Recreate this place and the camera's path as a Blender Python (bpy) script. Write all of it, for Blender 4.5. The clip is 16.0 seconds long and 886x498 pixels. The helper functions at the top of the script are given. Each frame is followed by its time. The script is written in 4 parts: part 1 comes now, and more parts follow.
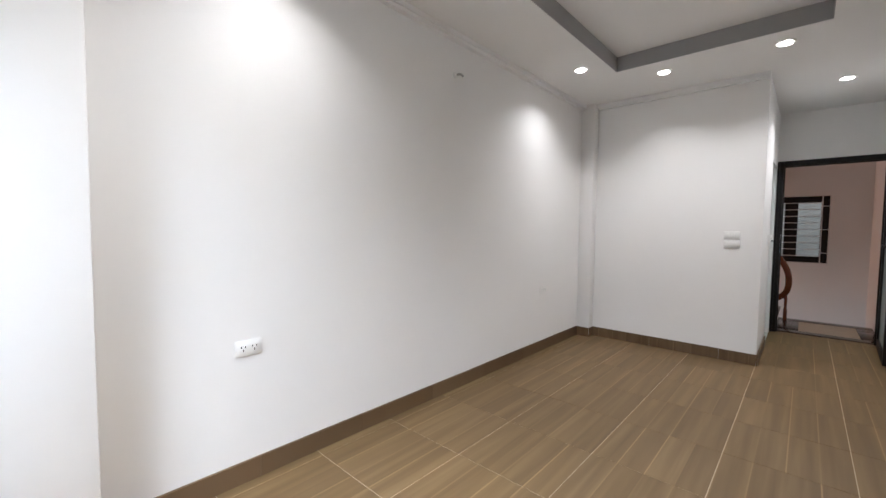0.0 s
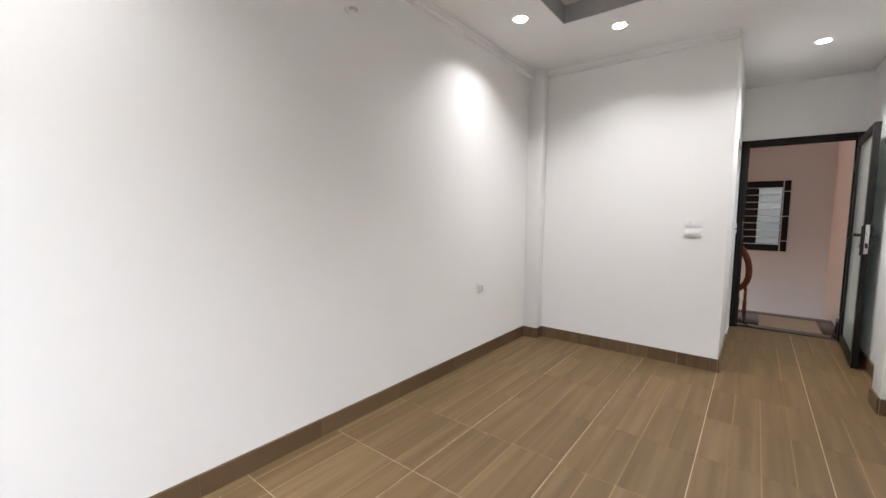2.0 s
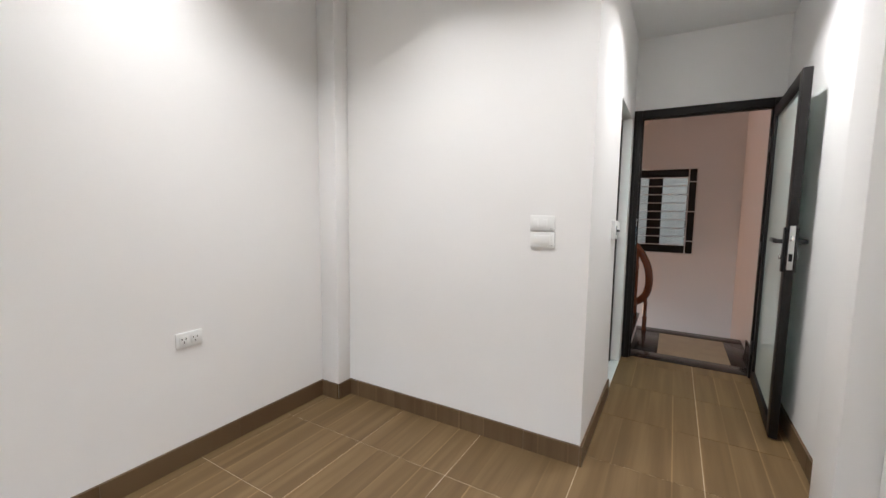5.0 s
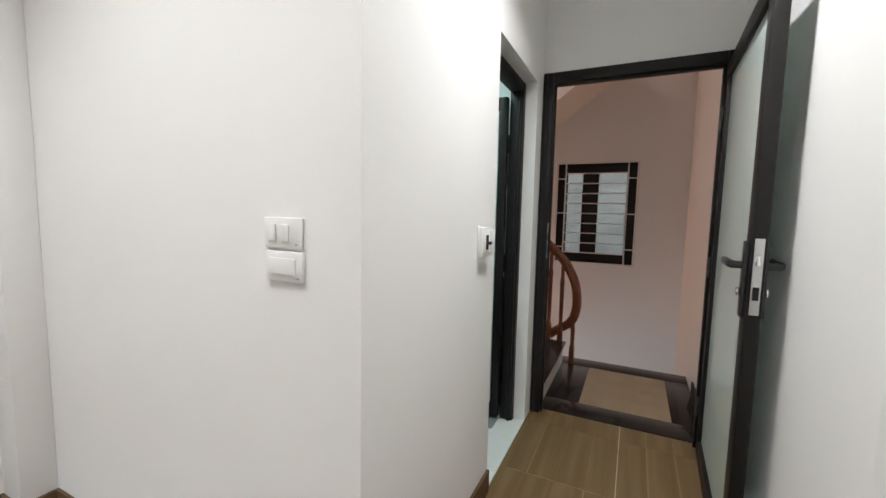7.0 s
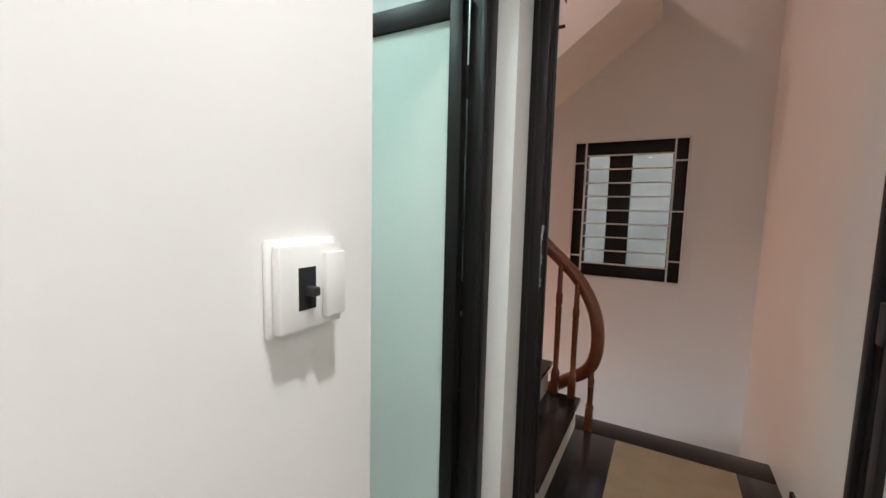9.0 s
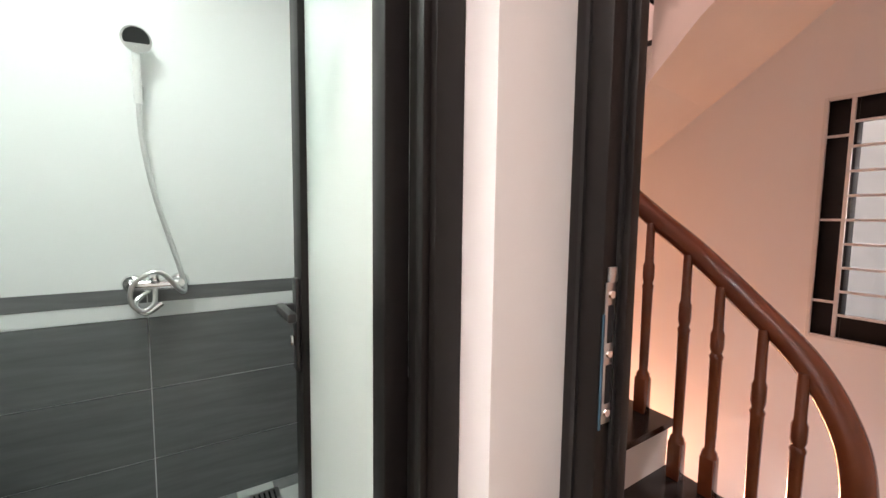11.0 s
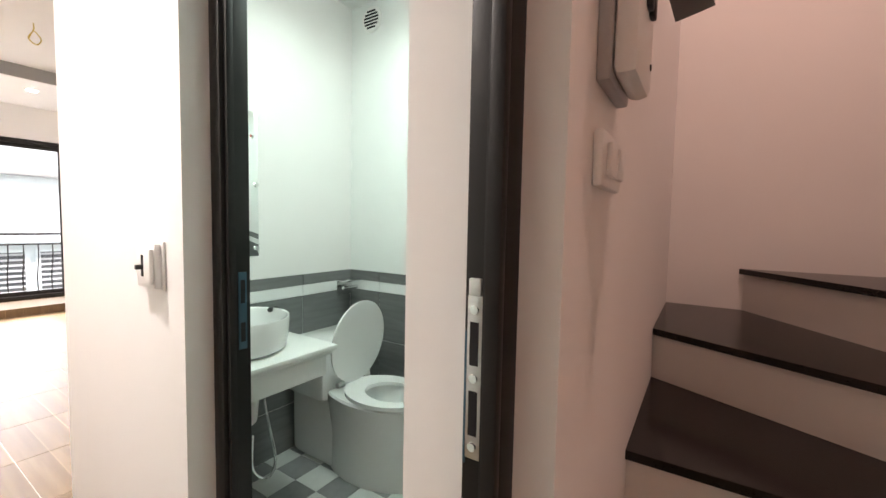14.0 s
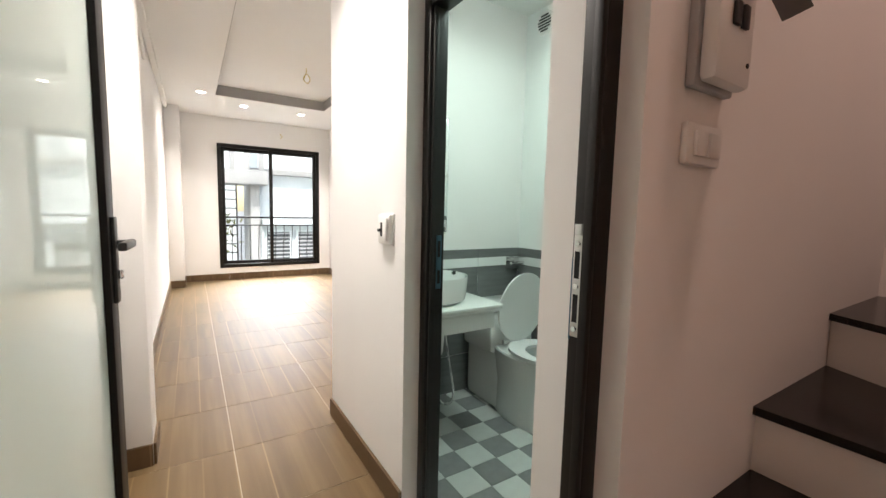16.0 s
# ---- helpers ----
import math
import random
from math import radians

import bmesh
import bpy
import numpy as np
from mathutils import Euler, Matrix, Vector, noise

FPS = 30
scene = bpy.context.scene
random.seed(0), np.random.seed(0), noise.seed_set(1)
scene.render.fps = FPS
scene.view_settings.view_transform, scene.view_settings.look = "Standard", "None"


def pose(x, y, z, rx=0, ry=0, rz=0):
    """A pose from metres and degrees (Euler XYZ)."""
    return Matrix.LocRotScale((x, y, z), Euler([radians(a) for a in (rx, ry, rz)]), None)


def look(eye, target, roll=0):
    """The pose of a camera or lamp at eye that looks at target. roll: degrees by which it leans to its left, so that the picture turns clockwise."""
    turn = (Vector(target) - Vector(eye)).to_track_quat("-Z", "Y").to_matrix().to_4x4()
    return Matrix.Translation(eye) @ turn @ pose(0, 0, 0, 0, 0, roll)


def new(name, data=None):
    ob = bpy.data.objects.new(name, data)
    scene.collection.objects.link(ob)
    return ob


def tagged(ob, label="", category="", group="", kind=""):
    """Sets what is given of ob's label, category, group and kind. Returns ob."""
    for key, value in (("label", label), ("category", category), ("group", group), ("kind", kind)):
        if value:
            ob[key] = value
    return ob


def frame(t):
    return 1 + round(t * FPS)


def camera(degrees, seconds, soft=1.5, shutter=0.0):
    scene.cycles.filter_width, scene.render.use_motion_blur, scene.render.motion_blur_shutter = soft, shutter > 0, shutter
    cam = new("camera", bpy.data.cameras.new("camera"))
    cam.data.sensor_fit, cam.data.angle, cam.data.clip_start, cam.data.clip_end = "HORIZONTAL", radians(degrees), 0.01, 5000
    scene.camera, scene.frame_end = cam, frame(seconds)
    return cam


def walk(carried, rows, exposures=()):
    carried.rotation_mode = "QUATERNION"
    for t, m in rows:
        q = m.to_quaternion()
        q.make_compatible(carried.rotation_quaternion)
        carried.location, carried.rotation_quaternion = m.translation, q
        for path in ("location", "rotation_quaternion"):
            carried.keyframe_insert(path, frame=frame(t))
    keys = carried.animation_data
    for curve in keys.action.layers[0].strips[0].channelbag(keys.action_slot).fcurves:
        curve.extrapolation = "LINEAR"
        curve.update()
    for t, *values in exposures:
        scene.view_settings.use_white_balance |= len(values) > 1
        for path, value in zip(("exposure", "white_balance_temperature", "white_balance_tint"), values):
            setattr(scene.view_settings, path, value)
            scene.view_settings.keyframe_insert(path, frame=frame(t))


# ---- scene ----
EXPO = [(0, 0.05, 5900, 11), (2.5, 0.38, 6000, 11), (5, 0.34, 6000, 10), (8.2, 0.34, 5950, 7), (10.4, 1.2, 6700, 21), (12, 1.35, 6950, 35), (12.8, 1.5, 6950, 33), (14, 1.25, 6800, 18), (15, 0.98, 6600, 13), (16, 0.95, 6650, 12)]
cam = camera(96.2, 16.0)
PATH = [
    (0, (0.017, -0.05, 1.207), (-1.329, 1.426, 1.101), 0.6),
    (0.5, (-0.008, 0.073, 1.196), (-1.322, 1.576, 1.078), 0.5),
    (1, (-0.012, 0.281, 1.202), (-1.306, 1.801, 1.067), 0.6),
    (1.5, (-0.085, 0.499, 1.209), (-1.35, 2.041, 1.057), 0.6),
    (2, (-0.099, 0.718, 1.206), (-1.328, 2.286, 1.036), 0.6),
    (2.5, (-0.06, 1.013, 1.209), (-1.245, 2.614, 1.03), 0.7),
    (3, (-0.047, 1.315, 1.216), (-1.196, 2.941, 1.028), 0.6),
    (3.5, (-0.033, 1.602, 1.228), (-1.149, 3.25, 1.034), 0.5),
    (4, (0.024, 1.918, 1.236), (-1.055, 3.59, 1.04), 0.6),
    (4.5, (0.043, 2.245, 1.242), (-1.0, 3.94, 1.038), 0.5),
    (5, (0.065, 2.533, 1.225), (-0.935, 4.254, 1.029), 0.7),
    (5.2, (0.095, 2.667, 1.222), (-0.89, 4.397, 1.028), 0.7),
    (7.5, (0.264, 4.027, 1.224), (-0.587, 5.827, 1.039), 1.3),
    (8, (0.227, 4.304, 1.216), (-0.631, 6.101, 1.031), 1.3),
    (8.2, (0.208, 4.42, 1.219), (-0.65, 6.217, 1.026), 1.4),
    (10.5, (0.113, 5.477, 1.214), (-1.385, 6.792, 1.048), 0.7),
    (11, (0.108, 5.698, 1.234), (-1.577, 6.764, 1.071), 0.7),
    (11.5, (0.108, 5.878, 1.224), (-1.731, 6.65, 1.065), 0.7),
    (12, (0.096, 6.051, 1.237), (-1.859, 6.448, 1.083), 0.8),
    (12.5, (0.043, 6.151, 1.247), (-1.952, 6.124, 1.106), 1.0),
    (13, (0.047, 6.229, 1.263), (-1.901, 5.794, 1.126), 0.9),
    (13.5, (0.096, 6.32, 1.25), (-1.733, 5.52, 1.123), 1.0),
    (14, (0.186, 6.365, 1.231), (-1.488, 5.278, 1.109), 1.1),
    (14.5, (0.281, 6.425, 1.219), (-1.232, 5.123, 1.094), 1.2),
    (15, (0.348, 6.477, 1.206), (-1.001, 5.008, 1.065), 1.3),
    (15.5, (0.374, 6.552, 1.205), (-0.817, 4.955, 1.039), 1.2),
    (16, (0.39, 6.635, 1.19), (-0.675, 4.952, 1.0), 1.3),
]
walk(cam, [(t, look(eye, target, roll)) for t, eye, target, roll in PATH], EXPO)
WINDOW_W, BATH_W, STAIR_W, STAIR_UP_W, DOWN_W = 690.0, 5.2, 7.5, 9.0, 6.0

# -------- light of the place --------
world = bpy.data.worlds.new("world")
scene.world = world
world.use_nodes = True
wn = world.node_tree
sky = wn.nodes.new("ShaderNodeTexSky")
sky.sky_type = "NISHITA"
sky.sun_disc = False
sky.sun_elevation = radians(50)
sky.sun_rotation = radians(14)
sky.air_density = 1.5
wn.links.new(sky.outputs[0], wn.nodes["Background"].inputs[0])
wn.nodes["Background"].inputs[1].default_value = 0.15

sun = new("sun", bpy.data.lights.new("sun", "SUN"))
sun.data.energy, sun.data.angle, sun.data.color = 3.0, radians(3), (1, 0.97, 0.92)
sun.matrix_world = look((3, 9, 14), (0, -3, 0))


def area(name, m, sx, sy, watts, colour):
    d = bpy.data.lights.new(name, "AREA")
    d.shape, d.size, d.size_y, d.energy, d.color = "RECTANGLE", sx, sy, watts, colour
    ob = new(name, d)
    ob.matrix_world = m
    return ob


def disc_lamp(name, m, size, watts, colour, spread=160):
    d = bpy.data.lights.new(name, "AREA")
    d.shape, d.size, d.energy, d.color, d.spread = "DISK", size, watts, colour, radians(spread)
    ob = new(name, d)
    ob.matrix_world = m
    return ob


WIN = (-1.557, 0.025, 0.194, 2.179)
SOUTH, NORTH, WEST, EAST = -0.65, 7.95, -1.89, 0.68
CEIL = 2.58
area("window_daylight", look((-0.92, -2.6, 3.7), (-0.92, 1.2, 0.6)), 3.4, 2.2, WINDOW_W, (0.90, 0.95, 1.0))
disc_lamp("bath_lamp", look((-1.0, 5.35, 2.44), (-1.0, 5.35, 0)), 0.4, BATH_W, (0.74, 1.0, 0.90))
disc_lamp("stair_lamp_glow", look((-1.3, NORTH - 0.12, -0.28), (-1.1, 7.5, 1.6)), 0.16, STAIR_W, (1.0, 0.44, 0.2), 179)
disc_lamp("upper_stair_lamp_glow", look((-0.9, 6.75, 3.6), (-1.0, 6.8, 0)), 0.25, STAIR_UP_W, (1.0, 0.67, 0.56))


# -------- materials --------
def material(name, colour, rough=0.5, metal=0.0, vary=0.06, scale=6.0, bump=0.0, bump_scale=80.0, stretch=(1, 1, 1), coat=0.0, island=0.0):
    m = bpy.data.materials.new(name)
    m.use_nodes = True
    nt = m.node_tree
    b = nt.nodes["Principled BSDF"]
    b.inputs["Roughness"].default_value, b.inputs["Metallic"].default_value = rough, metal
    b.inputs["Coat Weight"].default_value = coat
    co = nt.nodes.new("ShaderNodeTexCoord")
    mp = nt.nodes.new("ShaderNodeMapping")
    mp.inputs["Scale"].default_value = stretch
    nt.links.new(co.outputs["Object"], mp.inputs[0])
    n1 = nt.nodes.new("ShaderNodeTexNoise")
    n1.inputs["Scale"].default_value, n1.inputs["Detail"].default_value = scale, 6
    nt.links.new(mp.outputs[0], n1.inputs["Vector"])
    mix = nt.nodes.new("ShaderNodeMix")
    mix.data_type = "RGBA"
    lo = [max(0, c * (1 - vary)) for c in colour] + [1]
    hi = [min(1, c * (1 + vary)) for c in colour] + [1]
    mix.inputs[6].default_value, mix.inputs[7].default_value = lo, hi
    nt.links.new(n1.outputs["Fac"], mix.inputs[0])
    nt.links.new(mix.outputs[2], b.inputs["Base Color"])
    if bump:
        n2 = nt.nodes.new("ShaderNodeTexNoise")
        n2.inputs["Scale"].default_value, n2.inputs["Detail"].default_value = bump_scale, 4
        nt.links.new(mp.outputs[0], n2.inputs["Vector"])
        bp = nt.nodes.new("ShaderNodeBump")
        bp.inputs["Strength"].default_value, bp.inputs["Distance"].default_value = bump, 0.004
        nt.links.new(n2.outputs["Fac"], bp.inputs["Height"])
        nt.links.new(bp.outputs[0], b.inputs["Normal"])
    return m


def wood_tile_material(name, dark, mid, light, rough, strip=0.15, jitter=0.12):
    """Printed wood planks along y, with grain, strips and a random shade per piece."""
    m = bpy.data.materials.new(name)
    m.use_nodes = True
    nt = m.node_tree
    N, Lk = nt.nodes.new, nt.links.new
    b = nt.nodes["Principled BSDF"]
    b.inputs["Specular IOR Level"].default_value = 0.27
    co = N("ShaderNodeTexCoord")
    info = N("ShaderNodeObjectInfo")
    geo = N("ShaderNodeNewGeometry")
    sep = N("ShaderNodeSeparateXYZ")
    Lk(geo.outputs["Position"], sep.inputs[0])
    div = N("ShaderNodeMath")
    div.operation = "DIVIDE"
    div.inputs[1].default_value = strip
    off = N("ShaderNodeMath")
    off.inputs[1].default_value = 1.822
    Lk(sep.outputs["X"], off.inputs[0])
    Lk(off.outputs[0], div.inputs[0])
    flo = N("ShaderNodeMath")
    flo.operation = "FLOOR"
    Lk(div.outputs[0], flo.inputs[0])
    add = N("ShaderNodeMath")
    Lk(flo.outputs[0], add.inputs[0])
    Lk(info.outputs["Random"], add.inputs[1])
    white = N("ShaderNodeTexWhiteNoise")
    white.noise_dimensions = "1D"
    Lk(add.outputs[0], white.inputs["W"])
    comb = N("ShaderNodeCombineXYZ")
    mx, my = N("ShaderNodeMath"), N("ShaderNodeMath")
    mx.operation = my.operation = "MULTIPLY"
    mx.inputs[1].default_value, my.inputs[1].default_value = 17.0, 0.75
    Lk(sep.outputs["X"], mx.inputs[0])
    Lk(sep.outputs["Y"], my.inputs[0])
    Lk(mx.outputs[0], comb.inputs[0])
    Lk(my.outputs[0], comb.inputs[1])
    sc = N("ShaderNodeMath")
    sc.operation = "MULTIPLY"
    sc.inputs[1].default_value = 40
    Lk(white.outputs["Value"], sc.inputs[0])
    Lk(sc.outputs[0], comb.inputs[2])
    grain = N("ShaderNodeTexNoise")
    grain.inputs["Scale"].default_value, grain.inputs["Detail"].default_value, grain.inputs["Distortion"].default_value = 1.0, 7, 0.35
    Lk(comb.outputs[0], grain.inputs["Vector"])
    ramp = N("ShaderNodeValToRGB")
    ramp.color_ramp.elements[0].position, ramp.color_ramp.elements[0].color = 0.3, (*dark, 1)
    ramp.color_ramp.elements[1].position, ramp.color_ramp.elements[1].color = 0.72, (*light, 1)
    e = ramp.color_ramp.elements.new(0.5)
    e.color = (*mid, 1)
    Lk(grain.outputs["Fac"], ramp.inputs[0])
    hsv = N("ShaderNodeHueSaturation")
    val = N("ShaderNodeMapRange")
    val.inputs["To Min"].default_value, val.inputs["To Max"].default_value = 1 - jitter, 1 + jitter
    Lk(white.outputs["Value"], val.inputs["Value"])
    Lk(val.outputs[0], hsv.inputs["Value"])
    fr = N("ShaderNodeMath")
    fr.operation = "FRACT"
    Lk(div.outputs[0], fr.inputs[0])
    lt = N("ShaderNodeMath")
    lt.operation = "LESS_THAN"
    lt.inputs[1].default_value = 0.05
    Lk(fr.outputs[0], lt.inputs[0])
    lw = N("ShaderNodeMath")
    lw.operation = "MULTIPLY"
    lw.inputs[1].default_value = 0.8
    sw_ = N("ShaderNodeMath")
    sw_.operation = "MULTIPLY"
    Lk(lt.outputs[0], sw_.inputs[0])
    Lk(white.outputs["Value"], sw_.inputs[1])
    Lk(sw_.outputs[0], lw.inputs[0])
    seam = N("ShaderNodeMix")
    seam.data_type = "RGBA"
    seam.inputs[7].default_value = (*[min(1, v * 1.5) for v in light], 1)
    Lk(lw.outputs[0], seam.inputs[0])
    Lk(ramp.outputs[0], seam.inputs[6])
    Lk(seam.outputs[2], hsv.inputs["Color"])
    Lk(hsv.outputs[0], b.inputs["Base Color"])
    rr = N("ShaderNodeMapRange")
    rr.inputs["To Min"].default_value, rr.inputs["To Max"].default_value = rough - 0.02, rough + 0.05
    Lk(grain.outputs["Fac"], rr.inputs["Value"])
    Lk(rr.outputs[0], b.inputs["Roughness"])
    bp = N("ShaderNodeBump")
    bp.inputs["Strength"].default_value, bp.inputs["Distance"].default_value = 0.03, 0.001
    Lk(grain.outputs["Fac"], bp.inputs["Height"])
    Lk(bp.outputs[0], b.inputs["Normal"])
    return m


def glow(name, colour, strength):
    m = bpy.data.materials.new(name)
    m.use_nodes = True
    b = m.node_tree.nodes["Principled BSDF"]
    b.inputs["Emission Color"].default_value, b.inputs["Emission Strength"].default_value = (*colour, 1), strength
    return m


def glass(name, colour, rough):
    m = bpy.data.materials.new(name)
    m.use_nodes = True
    b = m.node_tree.nodes["Principled BSDF"]
    b.inputs["Base Color"].default_value = (*colour, 1)
    b.inputs["Transmission Weight"].default_value, b.inputs["Roughness"].default_value, b.inputs["IOR"].default_value = 1.0, rough, 1.3
    return m


PAINT = material("white_wall_paint", (0.80, 0.79, 0.775), 0.75, vary=0.02, scale=2.5, bump=0.05, bump_scale=60)
CEILING = material("ceiling_paint", (0.79, 0.785, 0.77), 0.8, vary=0.02, scale=2, bump=0.04)
GREY_PAINT = material("grey_tray_paint", (0.33, 0.325, 0.32), 0.7, vary=0.03)
FLOOR = wood_tile_material("wood_look_floor_tile", (0.112, 0.070, 0.030), (0.142, 0.090, 0.040), (0.185, 0.122, 0.058), 0.48, 0.1295, 0.05)
SKIRT = wood_tile_material("wood_look_skirting_tile", (0.10, 0.060, 0.031), (0.122, 0.076, 0.040), (0.15, 0.096, 0.052), 0.4, jitter=0.08)
GROUT = material("pale_grout", (0.52, 0.44, 0.34), 0.85, vary=0.12, scale=30)
BLACK_ALU = material("black_aluminium", (0.010, 0.0085, 0.008), 0.45, metal=0.0, vary=0.15, scale=14, bump=0.03, bump_scale=300)
BLACK_ALU.node_tree.nodes["Principled BSDF"].inputs["Specular IOR Level"].default_value = 0.28
GASKET = material("rubber_gasket", (0.008, 0.008, 0.008), 0.6)
STEEL = material("brushed_steel", (0.62, 0.62, 0.61), 0.3, metal=1.0, vary=0.08, scale=40, stretch=(1, 1, 8))
CHROME = material("chrome", (0.8, 0.8, 0.8), 0.08, metal=1.0, vary=0.02)
# shade inside holes and slots, put into the colour of thin flat chips
HOLE_SHADE = material("hole_shade_black", (0.01, 0.01, 0.012), 0.9)
PLASTIC = material("white_plastic", (0.78, 0.78, 0.76), 0.35, vary=0.02)
PLASTIC_GREY = material("grey_plastic", (0.4, 0.4, 0.4), 0.4, vary=0.03)
FROST = glass("frosted_green_glass", (0.82, 0.93, 0.88), 0.45)
FROST.node_tree.nodes["Principled BSDF"].inputs["Transmission Weight"].default_value = 0.18
FROST.node_tree.nodes["Principled BSDF"].inputs["Coat Weight"].default_value = 0.8
FROST.node_tree.nodes["Principled BSDF"].inputs["Coat Roughness"].default_value = 0.03
CLEAR = glass("clear_glass", (0.97, 0.99, 0.98), 0.0)
GRANITE = material("black_granite", (0.012, 0.010, 0.009), 0.2, vary=0.7, scale=160, bump=0.02, bump_scale=200)
GRANITE.node_tree.nodes["Principled BSDF"].inputs["Specular IOR Level"].default_value = 0.3
INSET = material("beige_inset_tile", (0.27, 0.205, 0.12), 0.3, vary=0.3, scale=9)
RISER = material("white_riser_paint", (0.74, 0.71, 0.67), 0.6, vary=0.05, scale=5, bump=0.05)
RAILWOOD = material("red_brown_varnished_wood", (0.13, 0.036, 0.014), 0.22, vary=0.45, scale=5, bump=0.05, bump_scale=30, stretch=(2, 9, 2), coat=0.6)
DARKTILE = material("dark_grey_streaked_tile", (0.15, 0.158, 0.158), 0.3, vary=0.4, scale=4, stretch=(1.0, 1.0, 9.0), bump=0.03, bump_scale=20)
STRIPTILE = material("grey_border_tile", (0.15, 0.155, 0.155), 0.3, vary=0.3, scale=6, stretch=(1, 1, 9))
WHITETILE = material("white_glazed_tile", (0.78, 0.80, 0.79), 0.12, vary=0.015)
BATHWALL = material("white_glazed_wall_tile", (0.78, 0.80, 0.785), 0.22, vary=0.015, scale=3)
CHECK_D = material("grey_floor_tile", (0.24, 0.25, 0.25), 0.4, vary=0.2, scale=18)
CHECK_L = material("pale_floor_tile", (0.60, 0.63, 0.61), 0.4, vary=0.08, scale=18)
CERAMIC = material("white_glazed_ceramic", (0.82, 0.83, 0.82), 0.08, vary=0.01, coat=0.5)
STONE = material("white_vanity_stone", (0.75, 0.77, 0.75), 0.2, vary=0.04, scale=7)
MIRROR = material("mirror_silver", (0.9, 0.92, 0.91), 0.01, metal=1.0, vary=0.0)
GLOW = glow("lamp_glow", (1.0, 0.93, 0.84), 14.0)
GLOW_WARM = glow("warm_bulb_glow", (1.0, 0.6, 0.3), 8.0)
GLOW_COOL = glow("bath_lamp_glow", (0.9, 1.0, 0.95), 6.0)
WHITE_STEEL = material("white_painted_steel", (0.72, 0.71, 0.69), 0.4, vary=0.04)
YELLOW = material("yellow_cable_sheath", (0.55, 0.42, 0.08), 0.5)
RED = material("red_plastic", (0.5, 0.05, 0.03), 0.4)
BLACK_PLASTIC = material("black_plastic", (0.02, 0.02, 0.02), 0.4)
CONCRETE = material("weathered_concrete", (0.33, 0.325, 0.31), 0.9, vary=0.3, scale=2.5, bump=0.2, bump_scale=20)
FACADE = material("pale_facade_render", (0.62, 0.66, 0.66), 0.9, vary=0.1, scale=1.2, bump=0.1, bump_scale=15)
NEIGHBOUR = material("stained_beige_render", (0.46, 0.42, 0.36), 0.9, vary=0.45, scale=1.6, bump=0.15, bump_scale=12)
DARKPANE = material("dark_shutter_pane", (0.06, 0.065, 0.07), 0.3, vary=0.2)
LEAF = material("foliage", (0.12, 0.12, 0.03), 0.6, vary=0.4, scale=6)
SMOKED = material("smoked_plastic", (0.13, 0.12, 0.115), 0.25, vary=0.1)
BLUE_FILM = material("blue_protective_film", (0.025, 0.085, 0.13), 0.4)


# -------- mesh helpers --------
def box(bm, x0, x1, y0, y1, z0, z1, bevel=0.0, seg=2):
    vs = bmesh.ops.create_cube(bm, size=1.0, matrix=Matrix.Translation(((x0 + x1) / 2, (y0 + y1) / 2, (z0 + z1) / 2)) @ Matrix.Diagonal((x1 - x0, y1 - y0, z1 - z0, 1)))["verts"]
    if bevel:
        es = list({e for v in vs for e in v.link_edges})
        bmesh.ops.bevel(bm, geom=es, offset=bevel, segments=seg, affect="EDGES", profile=0.5)
    return vs


def cyl(bm, p, q, r, r2=None, seg=20):
    p, q = Vector(p), Vector(q)
    d = q - p
    m = Matrix.Translation((p + q) / 2) @ d.to_track_quat("Z", "Y").to_matrix().to_4x4()
    bmesh.ops.create_cone(bm, cap_ends=True, segments=seg, radius1=r, radius2=r if r2 is None else r2, depth=d.length, matrix=m)


def lathe(bm, rings, centre, seg=32, sx=1.0, sy=1.0):
    """Rings of (radius, z) turned round a standing axis, closed at both ends."""
    cx, cy = centre
    loops = []
    for r, z in rings:
        loops.append([bm.verts.new((cx + sx * r * math.cos(a * math.tau / seg), cy + sy * r * math.sin(a * math.tau / seg), z)) for a in range(seg)])
    for a, b in zip(loops, loops[1:]):
        for i in range(seg):
            bm.faces.new((a[i], a[(i + 1) % seg], b[(i + 1) % seg], b[i]))
    bm.faces.new(loops[0][::-1])
    bm.faces.new(loops[-1])


def tube(bm, pts, r, seg=12, squash=1.0):
    """A round bar along a smooth line through pts."""
    pts = [Vector(p) for p in pts]
    line = []
    n = len(pts)
    for i in range(n - 1):
        p0, p1, p2, p3 = pts[max(i - 1, 0)], pts[i], pts[i + 1], pts[min(i + 2, n - 1)]
        for k in range(8):
            t = k / 8
            line.append(0.5 * ((2 * p1) + (p2 - p0) * t + (2 * p0 - 5 * p1 + 4 * p2 - p3) * t * t + (3 * p1 - p0 - 3 * p2 + p3) * t ** 3))
    line.append(pts[-1])
    loops = []
    side = None
    for i, p in enumerate(line):
        d = (line[min(i + 1, len(line) - 1)] - line[max(i - 1, 0)]).normalized()
        if side is None:
            side = d.cross(Vector((0, 0, 1)) if abs(d.z) < 0.9 else Vector((1, 0, 0))).normalized()
        side = (side - d * side.dot(d)).normalized()
        up = side.cross(d)
        loops.append([bm.verts.new(p + r * (math.cos(a * math.tau / seg) * side + squash * math.sin(a * math.tau / seg) * up)) for a in range(seg)])
    for a, b in zip(loops, loops[1:]):
        for i in range(seg):
            bm.faces.new((a[i], a[(i + 1) % seg], b[(i + 1) % seg], b[i]))
    bm.faces.new(loops[0][::-1])
    bm.faces.new(loops[-1])


